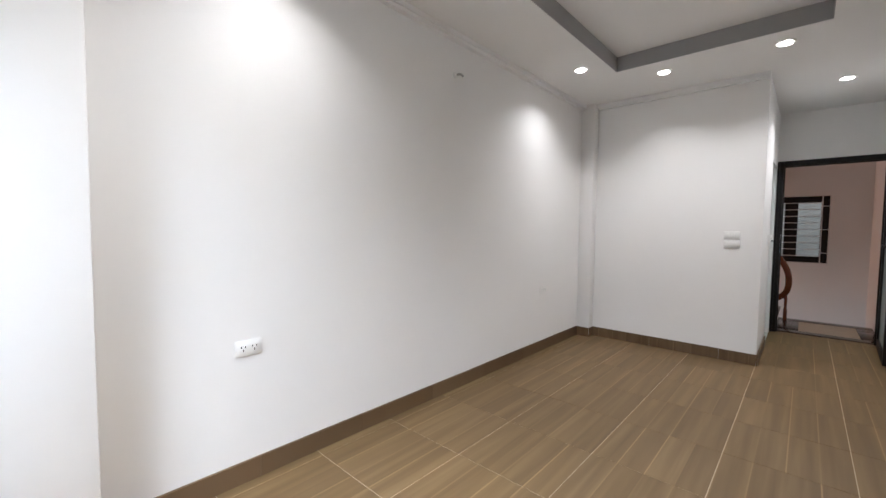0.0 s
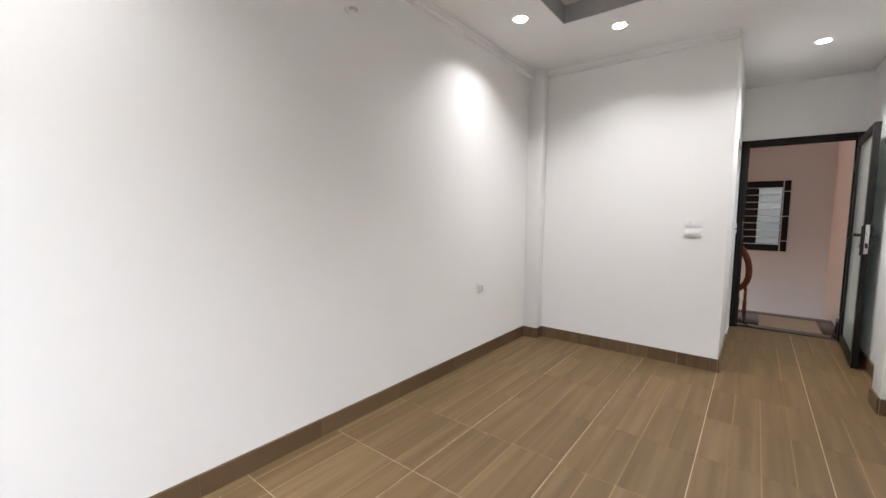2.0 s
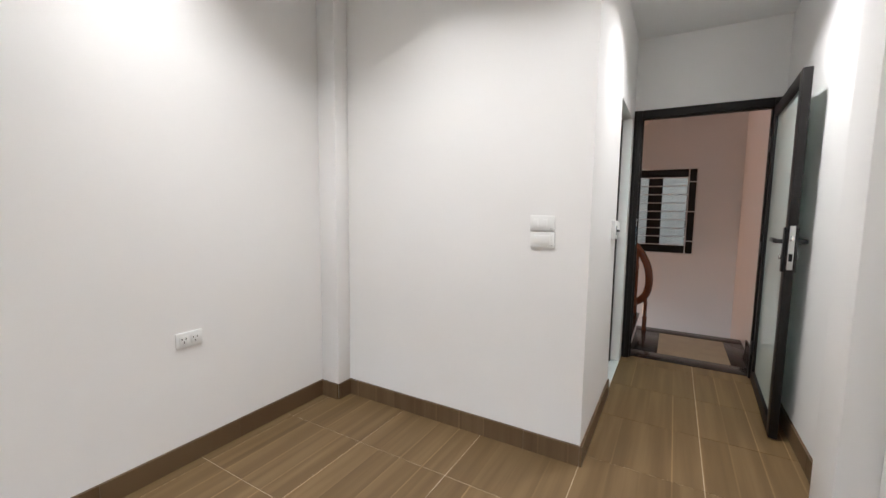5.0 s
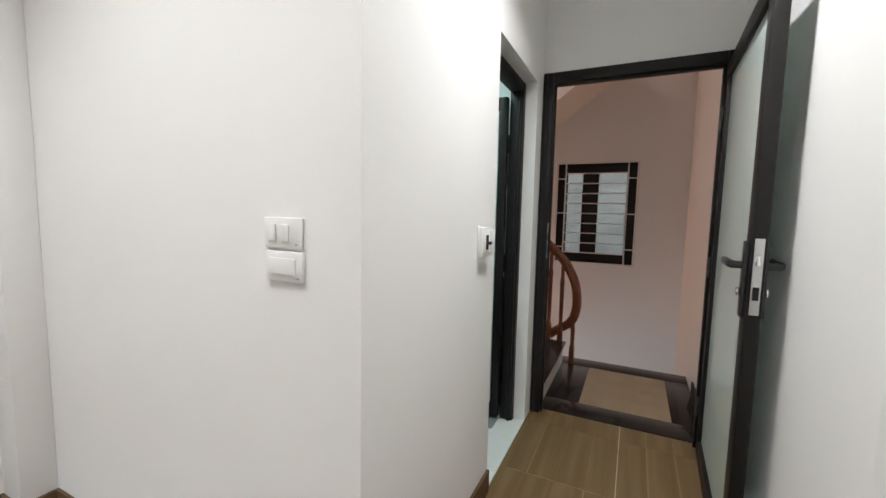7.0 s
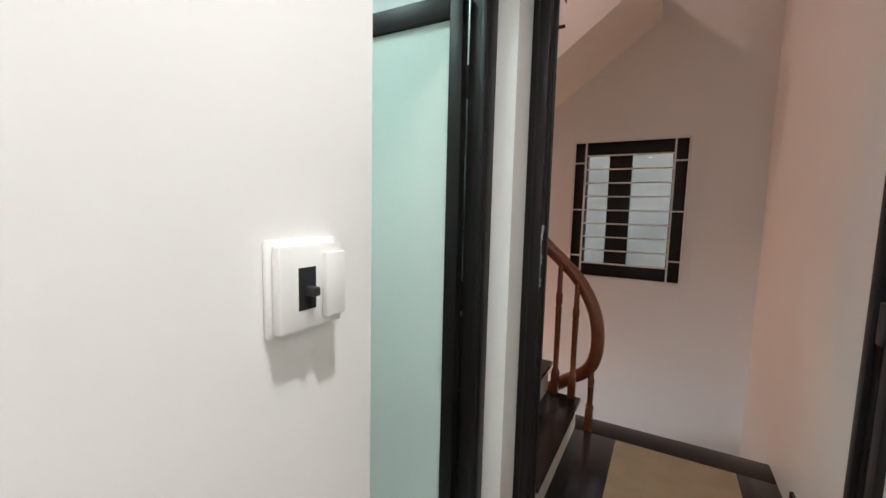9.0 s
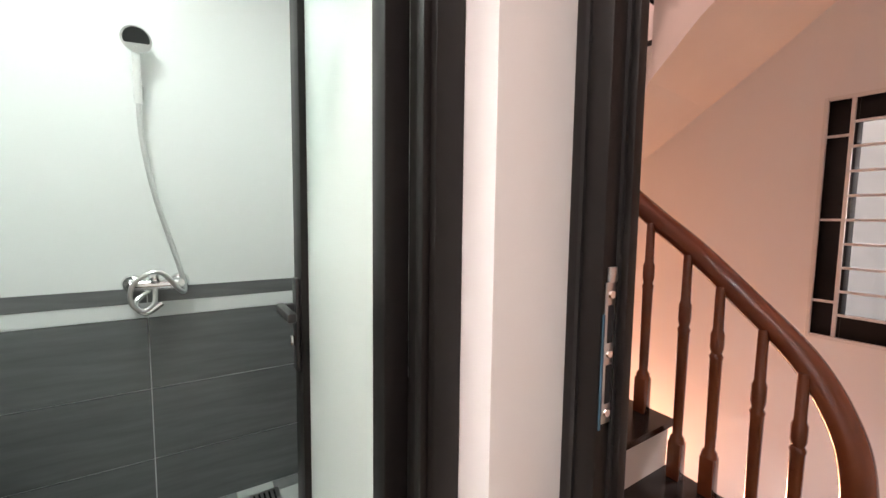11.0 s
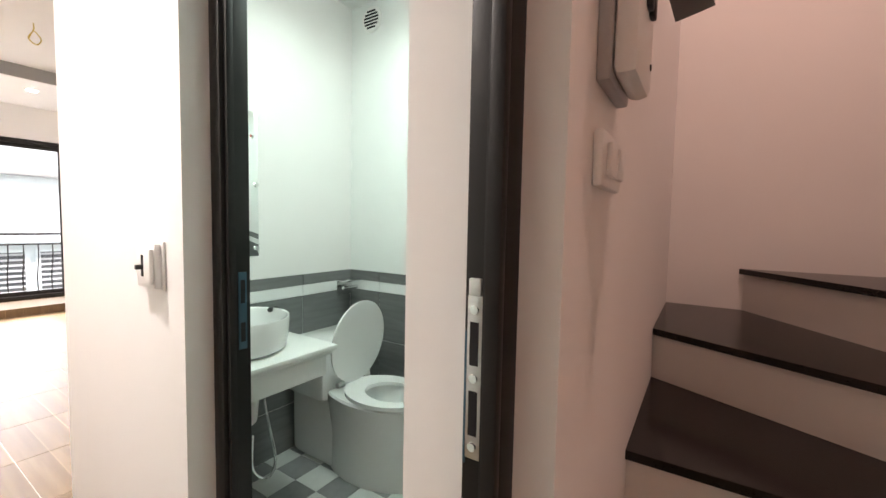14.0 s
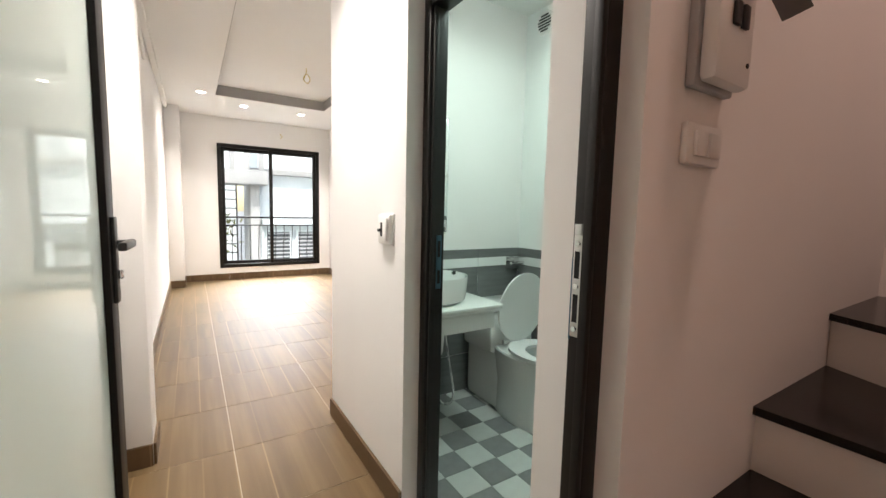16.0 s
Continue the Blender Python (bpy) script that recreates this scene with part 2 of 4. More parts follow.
def mesh_of(name, bm, mat, smooth=False):
    bmesh.ops.recalc_face_normals(bm, faces=bm.faces)
    me = bpy.data.meshes.new(name)
    bm.to_mesh(me)
    bm.free()
    me.materials.append(mat)
    if smooth:
        me.polygons.foreach_set("use_smooth", [True] * len(me.polygons))
        me.set_sharp_from_angle(angle=radians(40))
    return me


def part(name, bm, mat, parent, label="", smooth=False):
    ob = new(name, mesh_of(name, bm, mat, smooth))
    ob.parent = parent
    if parent.type == "EMPTY":
        ob.matrix_parent_inverse = Matrix.Translation(parent.location).inverted()
    if label:
        tagged(ob, label)
    return ob


def bpart(name, dims, mat, parent, bevel=0.0, label=""):
    bm = bmesh.new()
    box(bm, *dims, bevel)
    return part(name, bm, mat, parent, label, smooth=bevel > 0)


def thing(name, at, label, category, group="", kind=""):
    ob = new(name)
    ob.location = at
    ob.empty_display_size = 0.05
    return tagged(ob, label, category, group, kind)


def solid(name, boxes, mat, label="", category="", kind="structure", bevel=0.0):
    bm = bmesh.new()
    for b in boxes:
        box(bm, *b, bevel)
    ob = new(name, mesh_of(name, bm, mat, bevel > 0))
    return tagged(ob, label, category, "", kind)


# -------- walls, floor base, ceilings --------
T = 0.2
HX = -0.266          # hall face of the bathroom wall
DY0, DY1 = 6.165, 6.24  # wall of the stair door
BY0, BY1 = 5.338, 6.008  # bathroom door opening
TOP = 2.9
STW, STE = -1.93, 0.68   # stairwell
W1 = 4.44
BATH_X = -1.785         # tiled west face of the bathroom
solid("wall_west", [(WEST - T, WEST, SOUTH - T, DY0, -0.1, TOP)], PAINT, "white painted long wall of the room", "wall")
solid("wall_south", [(WEST, WIN[0], SOUTH - T, SOUTH, 0, TOP), (WIN[1], EAST + T, SOUTH - T, SOUTH, 0, TOP), (WIN[0], WIN[1], SOUTH - T, SOUTH, 0, WIN[2]), (WIN[0], WIN[1], SOUTH - T, SOUTH, WIN[3], TOP)], PAINT, "white wall around the sliding window", "wall")
solid("wall_east", [(EAST, EAST + T, SOUTH, DY0, 0, TOP)], PAINT, "white painted side wall of room and hall", "wall")
solid("wall_bathroom_south", [(WEST, HX, W1, W1 + 0.11, 0, TOP)], PAINT, "white partition at the room's end", "wall")
solid("wall_bathroom_east", [(HX - 0.14, HX, W1 + 0.11, BY0, 0, TOP), (HX - 0.14, HX, BY1, DY0, 0, TOP), (HX - 0.14, HX, BY0, BY1, 1.945, TOP)], PAINT, "white partition with the bathroom doorway", "wall")
solid("wall_stair_south", [(STW - T, -0.245, DY0, DY1, -0.1, 5.2), (0.65, EAST + T, DY0, DY1, -2, 5.2), (-0.245, 0.65, DY0, DY1, 2.01, 5.2)], PAINT, "white wall around the stair doorway", "wall")
solid("wall_stair_west", [(STW - T, STW, DY1, NORTH, -2, 5.2)], PAINT, "white stairwell wall", "wall")
solid("wall_stair_east", [(STE, STE + T, DY1, NORTH, -2, 5.2)], PAINT, "white stairwell side wall", "wall")
SW = (-0.484, 0.268, 0.737, 1.742)
solid("wall_stair_north", [(STW - T, SW[0], NORTH, NORTH + T, -2, 5.2), (SW[1], STE + T, NORTH, NORTH + T, -2, 5.2), (SW[0], SW[1], NORTH, NORTH + T, -2, SW[2]), (SW[0], SW[1], NORTH, NORTH + T, SW[3], 5.2)], PAINT, "white stairwell wall around the barred window", "wall")
solid("stair_ceiling", [(STW - T, STE + T, DY1, NORTH, 5.2, 5.3)], CEILING, "white ceiling high above the stairs", "ceiling")
solid("column_northwest", [(WEST, -1.745, 4.33, W1, 0, CEIL)], PAINT, "white corner column", "column", bevel=0.004)
solid("column_southwest", [(WEST, -1.74, SOUTH, 0.14, 0, CEIL)], PAINT, "white column beside the window", "column", bevel=0.006)
solid("column_southeast", [(0.5, EAST, SOUTH, -0.19, 0, CEIL)], PAINT, "white column beside the window", "column", bevel=0.006)
solid("column_east", [(0.572, EAST, 4.26, 4.48, 0, CEIL)], PAINT, "white column where the hall begins", "column", bevel=0.004)
solid("bath_column", [(BATH_X, -1.562, W1 + 0.11, 4.99, 0, 2.5)], BATHWALL, "white tiled pipe casing in the bathroom corner", "column")
# lining walls of the bathroom
solid("wall_bathroom_west", [(WEST, BATH_X, W1 + 0.11, DY0, 0, 2.5)], BATHWALL, "white tiled bathroom wall", "wall")
solid("wall_bathroom_north", [(BATH_X, HX - 0.14, 6.115, DY0, 0, 2.5)], BATHWALL, "white tiled bathroom wall", "wall")
solid("bathroom_ceiling", [(BATH_X, HX - 0.14, W1 + 0.11, 6.115, 2.5, 2.56)], CEILING, "white bathroom ceiling", "ceiling")
solid("floor", [(WEST - T, EAST + T, SOUTH - T, DY1, -0.12, -0.0015)], GROUT, "pale grout bed under the wood-look floor tiles", "floor")

# ceiling with a recessed tray
TX0, TX1, TY0, TY1 = -1.27, 0.09, 0.72, 3.59
cb = [(WEST, TX0, SOUTH, W1, CEIL, CEIL + 0.05), (TX1, EAST, SOUTH, W1, CEIL, CEIL + 0.05), (TX0, TX1, SOUTH, TY0, CEIL, CEIL + 0.05), (TX0, TX1, TY1, W1, CEIL, CEIL + 0.05), (HX, EAST, W1, DY0, CEIL, CEIL + 0.05)]
solid("ceiling", cb, CEILING, "white plasterboard ceiling with a recessed tray", "ceiling")
solid("ceiling_tray", [(TX0 - 0.3, TX1 + 0.3, TY0 - 0.3, TY1 + 0.3, CEIL + 0.13, CEIL + 0.2)], CEILING, "white recessed tray ceiling", "ceiling")
e = 0.02
solid("tray_edge", [(TX0 - e, TX0 + 0.004, TY0, TY1, CEIL + 0.004, CEIL + 0.13), (TX1 - 0.004, TX1 + e, TY0, TY1, CEIL + 0.004, CEIL + 0.13), (TX0 - e, TX1 + e, TY0 - e, TY0 + 0.004, CEIL + 0.004, CEIL + 0.128), (TX0 - e, TX1 + e, TY1 - 0.004, TY1 + e, CEIL + 0.004, CEIL + 0.128)], GREY_PAINT, "grey edge band of the ceiling tray", "trim")


def cornice(name, x0, x1, y0, y1):
    solid(name, [(x0, x1, y0, y1, CEIL - 0.035, CEIL - 0.001), (x0 + (0.012 if x1 - x0 > 0.2 else 0), x1 - (0.012 if x1 - x0 < 0.2 else 0), y0 + (0.012 if y1 - y0 < 0.2 else 0), y1, CEIL - 0.055, CEIL - 0.035)], CEILING, "white plaster cornice strip", "trim")


cornice("cornice_west", WEST, WEST + 0.05, 0.14, 4.33)
cornice("cornice_north", -1.745, HX, W1 - 0.05, W1)
cornice("cornice_east", EAST - 0.05, EAST, -0.19, 4.26)

# outer shell over the rooms
solid("roof_slab", [(WEST - T, EAST + T, SOUTH - T, DY0, TOP, TOP + 0.1)], CONCRETE, "concrete slab above the room", "slab")


# -------- sliding window, balcony rail, street behind --------
def frame_bars(bm, x0, x1, z0, z1, y0, y1, w):
    box(bm, x0, x0 + w, y0, y1, z0, z1, 0.003)
    box(bm, x1 - w, x1, y0, y1, z0, z1, 0.003)
    box(bm, x0 + w, x1 - w, y0, y1, z0, z0 + w, 0.003)
    box(bm, x0 + w, x1 - w, y0, y1, z1 - w, z1, 0.003)


win = thing("window_1", ((WIN[0] + WIN[1]) / 2, SOUTH - 0.06, WIN[2]), "black aluminium two-leaf sliding window, nearly floor to lintel", "window", kind="structure")
bm = bmesh.new()
frame_bars(bm, WIN[0], WIN[1], WIN[2], WIN[3], SOUTH - 0.10, SOUTH + 0.012, 0.055)
part("window_frame", bm, BLACK_ALU, win, smooth=True)
xm = (WIN[0] + WIN[1]) / 2
for x0, x1, y in ((WIN[0] + 0.05, xm + 0.03, SOUTH - 0.04), (xm - 0.03, WIN[1] - 0.05, SOUTH - 0.08)):
    bm = bmesh.new()
    frame_bars(bm, x0, x1, WIN[2] + 0.05, WIN[3] - 0.05, y - 0.015, y + 0.015, 0.055)
    sash = part("sash", bm, BLACK_ALU, win, smooth=True)
    pane = bpart("pane", (x0 + 0.055, x1 - 0.055, y - 0.003, y + 0.003, WIN[2] + 0.105, WIN[3] - 0.105), CLEAR, sash)
    pane.visible_shadow = False

rail = thing("balcony_railing", (-0.92, -1.05, 0.1), "black wrought-iron balcony railing with bowed bars outside the window", "railing")
bpart("top_rail", (-2.2, 0.7, -1.07, -1.03, 0.99, 1.02), BLACK_ALU, rail, 0.004)
bpart("lower_rail", (-2.2, 0.7, -1.065, -1.035, 0.86, 0.88), BLACK_ALU, rail, 0.004)
bpart("bottom_rail", (-2.2, 0.7, -1.065, -1.035, 0.12, 0.145), BLACK_ALU, rail, 0.004)
for i in range(21):
    x = -2.15 + i * 0.14
    bm = bmesh.new()
    tube(bm, [(x, -1.05, 0.13), (x, -1.13, 0.3), (x, -1.13, 0.45), (x, -1.05, 0.7), (x, -1.05, 0.87)], 0.007, 6)
    part("bowed_bar", bm, BLACK_ALU, rail, smooth=True)
solid("balcony_slab", [(-2.3, 0.9, -1.15, SOUTH - T, -0.1, 0.1)], CONCRETE, "concrete balcony slab", "slab")
solid("ground", [(-400, 400, -400, 400, -3.3, -3.2)], CONCRETE, "grey street ground far below the balcony", "ground")


def facade():
    ob = thing("opposite_house", (-2, -5.2, -3.2), "pale rendered house across the lane with barred windows", "house")
    bm = bmesh.new()
    box(bm, -7.0, -1.15, -8, -5.2, -3.2, 5.5)
    part("wall", bm, FACADE, ob)
    bpart("ledge", (-3.6, -1.15, -5.2, -4.9, 2.05, 2.2), CONCRETE, ob, 0.02)
    bpart("canopy", (-4.0, -1.2, -5.2, -4.8, 0.72, 0.86), FACADE, ob, 0.02, "pale green concrete canopy")
    for x0, x1, z0, z1 in ((-1.95, -1.35, -0.35, 0.52), (-2.75, -2.15, -0.35, 0.52), (-3.7, -3.1, -0.35, 0.52)):
        w = bpart("window", (x0, x1, -5.2, -5.16, z0, z1), DARKPANE, ob)
        bm = bmesh.new()
        frame_bars(bm, x0 - 0.05, x1 + 0.05, z0 - 0.05, z1 + 0.05, -5.2, -5.12, 0.06)
        part("frame", bm, FACADE, w)
        for k in range(8):
            zz = z0 + (k + 0.5) * (z1 - z0) / 8
            bpart("slat", (x0, x1, -5.16, -5.13, zz - 0.02, zz + 0.02), PLASTIC_GREY, w)
    return ob


facade()
pillar = thing("concrete_block", (-0.6, -5.0, -3.2), "weathered grey concrete building edge with balcony across the lane", "building")
bpart("pier", (-1.15, -0.92, -6.5, -4.9, -3.2, 2.2), CONCRETE, pillar, 0.02)
bpart("balcony", (-1.3, 1.1, -5.6, -4.4, 1.75, 2.1), CONCRETE, pillar, 0.03)
for i in range(7):
    bpart("baluster", (-1.2 + i * 0.33, -1.08 + i * 0.33, -4.5, -4.42, 2.1, 2.7), CONCRETE, pillar)
bpart("parapet", (-1.3, 1.1, -4.55, -4.38, 2.7, 2.85), CONCRETE, pillar, 0.02)
for x in (-0.62, -0.28, 0.1):
    bpart("grille_post", (x, x + 0.035, -5.0, -4.96, -3.2, 1.75), BLACK_ALU, pillar)
for i in range(14):
    bpart("rung", (-0.62, 0.1, -5.0, -4.97, -1.4 + i * 0.23, -1.375 + i * 0.23), BLACK_ALU, pillar)
bpart("far_wall", (-0.92, 6.0, -9.0, -8.5, -3.2, 6.0), FACADE, pillar)
tree = thing("tree", (-0.2, -6.6, -3.2), "small yellow-green tree behind the grille", "tree")
bm = bmesh.new()
cyl(bm, (-0.2, -6.6, -3.2), (-0.2, -6.6, 0.4), 0.09, 0.04, 10)
part("trunk", bm, RAILWOOD, tree)
bm = bmesh.new()
rng = random.Random(4)
for i in range(260):
    c = Vector((-0.2 + rng.gauss(0, 0.28), -6.6 + rng.gauss(0, 0.3), 0.55 + rng.gauss(0, 0.32)))
    a, b = Vector((rng.gauss(0, 1), rng.gauss(0, 1), rng.gauss(0, 1))).normalized() * 0.09, Vector((rng.gauss(0, 1), rng.gauss(0, 1), rng.gauss(0, 1))).normalized() * 0.05
    bm.faces.new([bm.verts.new(c + v) for v in (a, b, -a, -b)])
part("crown", bm, LEAF, tree)


# -------- downlights --------
def downlight(x, y, z, watts, big=1.0):
    ob = thing("downlight", (x, y, z), "round recessed ceiling downlight, switched on", "downlight", "ceiling downlights")
    bm = bmesh.new()
    lathe(bm, [(0.040 * big, z - 0.002), (0.055 * big, z - 0.009), (0.060 * big, z - 0.007), (0.062 * big, z)], (x, y), 28)
    part("trim_ring", bm, PLASTIC, ob, smooth=True)
    bm = bmesh.new()
    lathe(bm, [(0.042 * big, z - 0.0105), (0.042 * big, z - 0.006)], (x, y), 24)
    part("diffuser", bm, GLOW, ob, "glowing warm-white diffuser")
    disc_lamp("downlight_beam", look((x, y, z - 0.016), (x, y + 0.0001, 0)), 0.08, watts, (1.0, 0.94, 0.88), 125)


for x, y in ((-1.477, 3.325), (-0.954, 3.835), (-0.154, 3.81), (-1.477, 0.79), (-1.04, 0.31), (-0.268, 0.33), (0.248, 0.79)):
    downlight(x, y, CEIL, DOWN_W)
downlight(0.229, 5.03, CEIL, DOWN_W * 1.8)

cable = thing("lamp_cable", (-0.72, 2.0, CEIL + 0.13), "yellow lamp cable looped below the ceiling tray", "cable")
bm = bmesh.new()
z = CEIL + 0.13
tube(bm, [(-0.72, 2.0, z), (-0.72, 2.0, z - 0.05), (-0.69, 2.0, z - 0.12), (-0.73, 2.01, z - 0.16), (-0.76, 2.0, z - 0.11), (-0.72, 2.0, z - 0.06), (-0.69, 2.0, z - 0.13)], 0.004, 6)
part("loop", bm, YELLOW, cable, smooth=True)
cable = thing("wall_lamp_cable", (-0.92, SOUTH, 2.40), "yellow cable end above the window", "cable")
bm = bmesh.new()
tube(bm, [(-0.92, SOUTH, 2.40), (-0.92, SOUTH + 0.03, 2.41), (-0.94, SOUTH + 0.04, 2.37), (-0.91, SOUTH + 0.03, 2.34)], 0.004, 6)
part("wire", bm, YELLOW, cable, smooth=True)
pipe = thing("pipe_stub", (WEST, 2.15, 2.29), "short capped cable stub in the wall", "pipe")
bm = bmesh.new()
cyl(bm, (WEST, 2.15, 2.30), (WEST + 0.02, 2.15, 2.30), 0.022)
part("collar", bm, PLASTIC, pipe, smooth=True)
bm = bmesh.new()
tube(bm, [(WEST + 0.02, 2.15, 2.30), (WEST + 0.05, 2.155, 2.295), (WEST + 0.06, 2.17, 2.28)], 0.008, 8)
part("wire", bm, PLASTIC_GREY, pipe, smooth=True)
conduit = thing("cable_conduit", (EAST, 3.2, 2.1), "white bent conduit on the side wall", "conduit")
bm = bmesh.new()
tube(bm, [(EAST - 0.01, 3.6, 2.5), (EAST - 0.03, 3.3, 2.38), (EAST - 0.03, 2.9, 2.25)], 0.012, 8)
part("tube", bm, PLASTIC, conduit, smooth=True)


# -------- sockets and switches --------
def socket(y, z):
    """Double socket plate on the long wall."""
    ob = thing("wall_socket", (WEST, y, z), "white double wall socket plate", "socket", "wall sockets")
    bpart("plate", (WEST, WEST + 0.009, y, y + 0.12, z - 0.072, z), PLASTIC, ob, 0.003)
    for k in (0, 1):
        c = y + 0.035 + k * 0.05
        bpart("outlet", (WEST + 0.009, WEST + 0.011, c - 0.02, c + 0.02, z - 0.056, z - 0.016), PLASTIC, ob, 0.001)
        for dy, dz in ((-0.009, -0.03), (0.009, -0.03), (0, -0.046)):
            bpart("hole", (WEST + 0.0108, WEST + 0.0115, c + dy - 0.002, c + dy + 0.002, z + dz - 0.005, z + dz + 0.005), HOLE_SHADE, ob)


socket(3.452, 0.64)
socket(0.634, 0.676)


def switch_plate(x, z, rockers):
    ob = thing("light_switch", (x, W1, z), "white rocker switch plate" if rockers > 1 else "white single wide-rocker switch plate", "switch", "wall switches")
    y = W1
    bpart("plate", (x, x + 0.118, y - 0.010, y, z - 0.072, z), PLASTIC, ob, 0.003)
    w = 0.085 / rockers
    for k in range(rockers):
        bpart("rocker", (x + 0.017 + k * w, x + 0.017 + (k + 0.55 + 0.4 * (rockers == 1)) * w, y - 0.015, y - 0.010, z - 0.056, z - 0.016), PLASTIC, ob, 0.002)
    bpart("marker", (x + 0.10, x + 0.108, y - 0.0112, y - 0.0100, z - 0.064, z - 0.061), PLASTIC_GREY, ob)


switch_plate(-0.546, 1.203, 2)
switch_plate(-0.543, 1.124, 1)

breaker = thing("breaker_switch", (HX, 5.19, 1.05), "white breaker cover with a black toggle", "switch")
bpart("back_plate", (HX, HX + 0.008, 5.134, 5.25, 1.052, 1.176), PLASTIC, breaker, 0.003)
bpart("cover", (HX + 0.008, HX + 0.024, 5.14, 5.244, 1.058, 1.17), PLASTIC, breaker, 0.004)
bpart("flap", (HX + 0.024, HX + 0.034, 5.206, 5.242, 1.07, 1.158), PLASTIC, breaker, 0.003)
bpart("slot", (HX + 0.024, HX + 0.0248, 5.168, 5.196, 1.085, 1.14), HOLE_SHADE, breaker)
bpart("toggle", (HX + 0.0248, HX + 0.042, 5.176, 5.188, 1.104, 1.116), BLACK_PLASTIC, breaker, 0.002)


# -------- stair door: black aluminium frame and an open frosted leaf --------
door = thing("door_1", (0.15, 6.16, 0), "black aluminium door frame of the stair doorway", "door", kind="structure")
FX0, FX1, FT = HX, EAST - 0.003, 2.03
FY0, FY1 = 6.14, 6.19
for nm, d in (("jamb", (FX0, FX0 + 0.058, FY0, FY1, 0, FT)), ("jamb", (FX1 - 0.058, FX1, FY0, FY1, 0, FT)), ("head", (FX0 + 0.058, FX1 - 0.058, FY0, FY1, FT - 0.058, FT))):
    bpart(nm, d, BLACK_ALU, door, 0.004)
for d in ((FX0 + 0.058, FX0 + 0.072, FY1 - 0.018, FY1, 0, FT - 0.058), (FX1 - 0.072, FX1 - 0.058, FY1 - 0.03, FY1, 0, FT - 0.058), (FX0 + 0.072, FX1 - 0.072, FY1 - 0.03, FY1, FT - 0.072, FT - 0.058)):
    bpart("door_stop", d, BLACK_ALU, door, 0.002)
for d in ((FX0 + 0.058, FX0 + 0.063, FY1 - 0.024, FY1 - 0.0185, 0, FT - 0.058), (FX0 + 0.02, FX0 + 0.026, FY0 - 0.005, FY0, 0, FT)):
    bpart("gasket", d, GASKET, door)
sx = FX0 + 0.058
bpart("strike_plate", (sx, sx + 0.003, FY0 + 0.006, FY0 + 0.025, 0.962, 1.152), STEEL, door, 0.001, "steel strike plate")
bpart("strike_lip", (sx, sx + 0.006, FY0 + 0.008, FY0 + 0.024, 1.152, 1.172), STEEL, door, 0.002)
for z0, z1 in ((1.072, 1.122), (0.99, 1.042)):
    bpart("strike_hole", (sx + 0.003, sx + 0.0038, FY0 + 0.010, FY0 + 0.021, z0, z1), HOLE_SHADE, door)
for z0 in (1.136, 1.057, 0.977):
    bm = bmesh.new()
    cyl(bm, (sx + 0.003, FY0 + 0.0155, z0), (sx + 0.0055, FY0 + 0.0155, z0), 0.006, 0.005, 14)
    part("screw", bm, CHROME, door, smooth=True)
bpart("film_strip", (sx, sx + 0.0025, FY0 + 0.003, FY0 + 0.0058, 0.955, 1.11), BLUE_FILM, door)


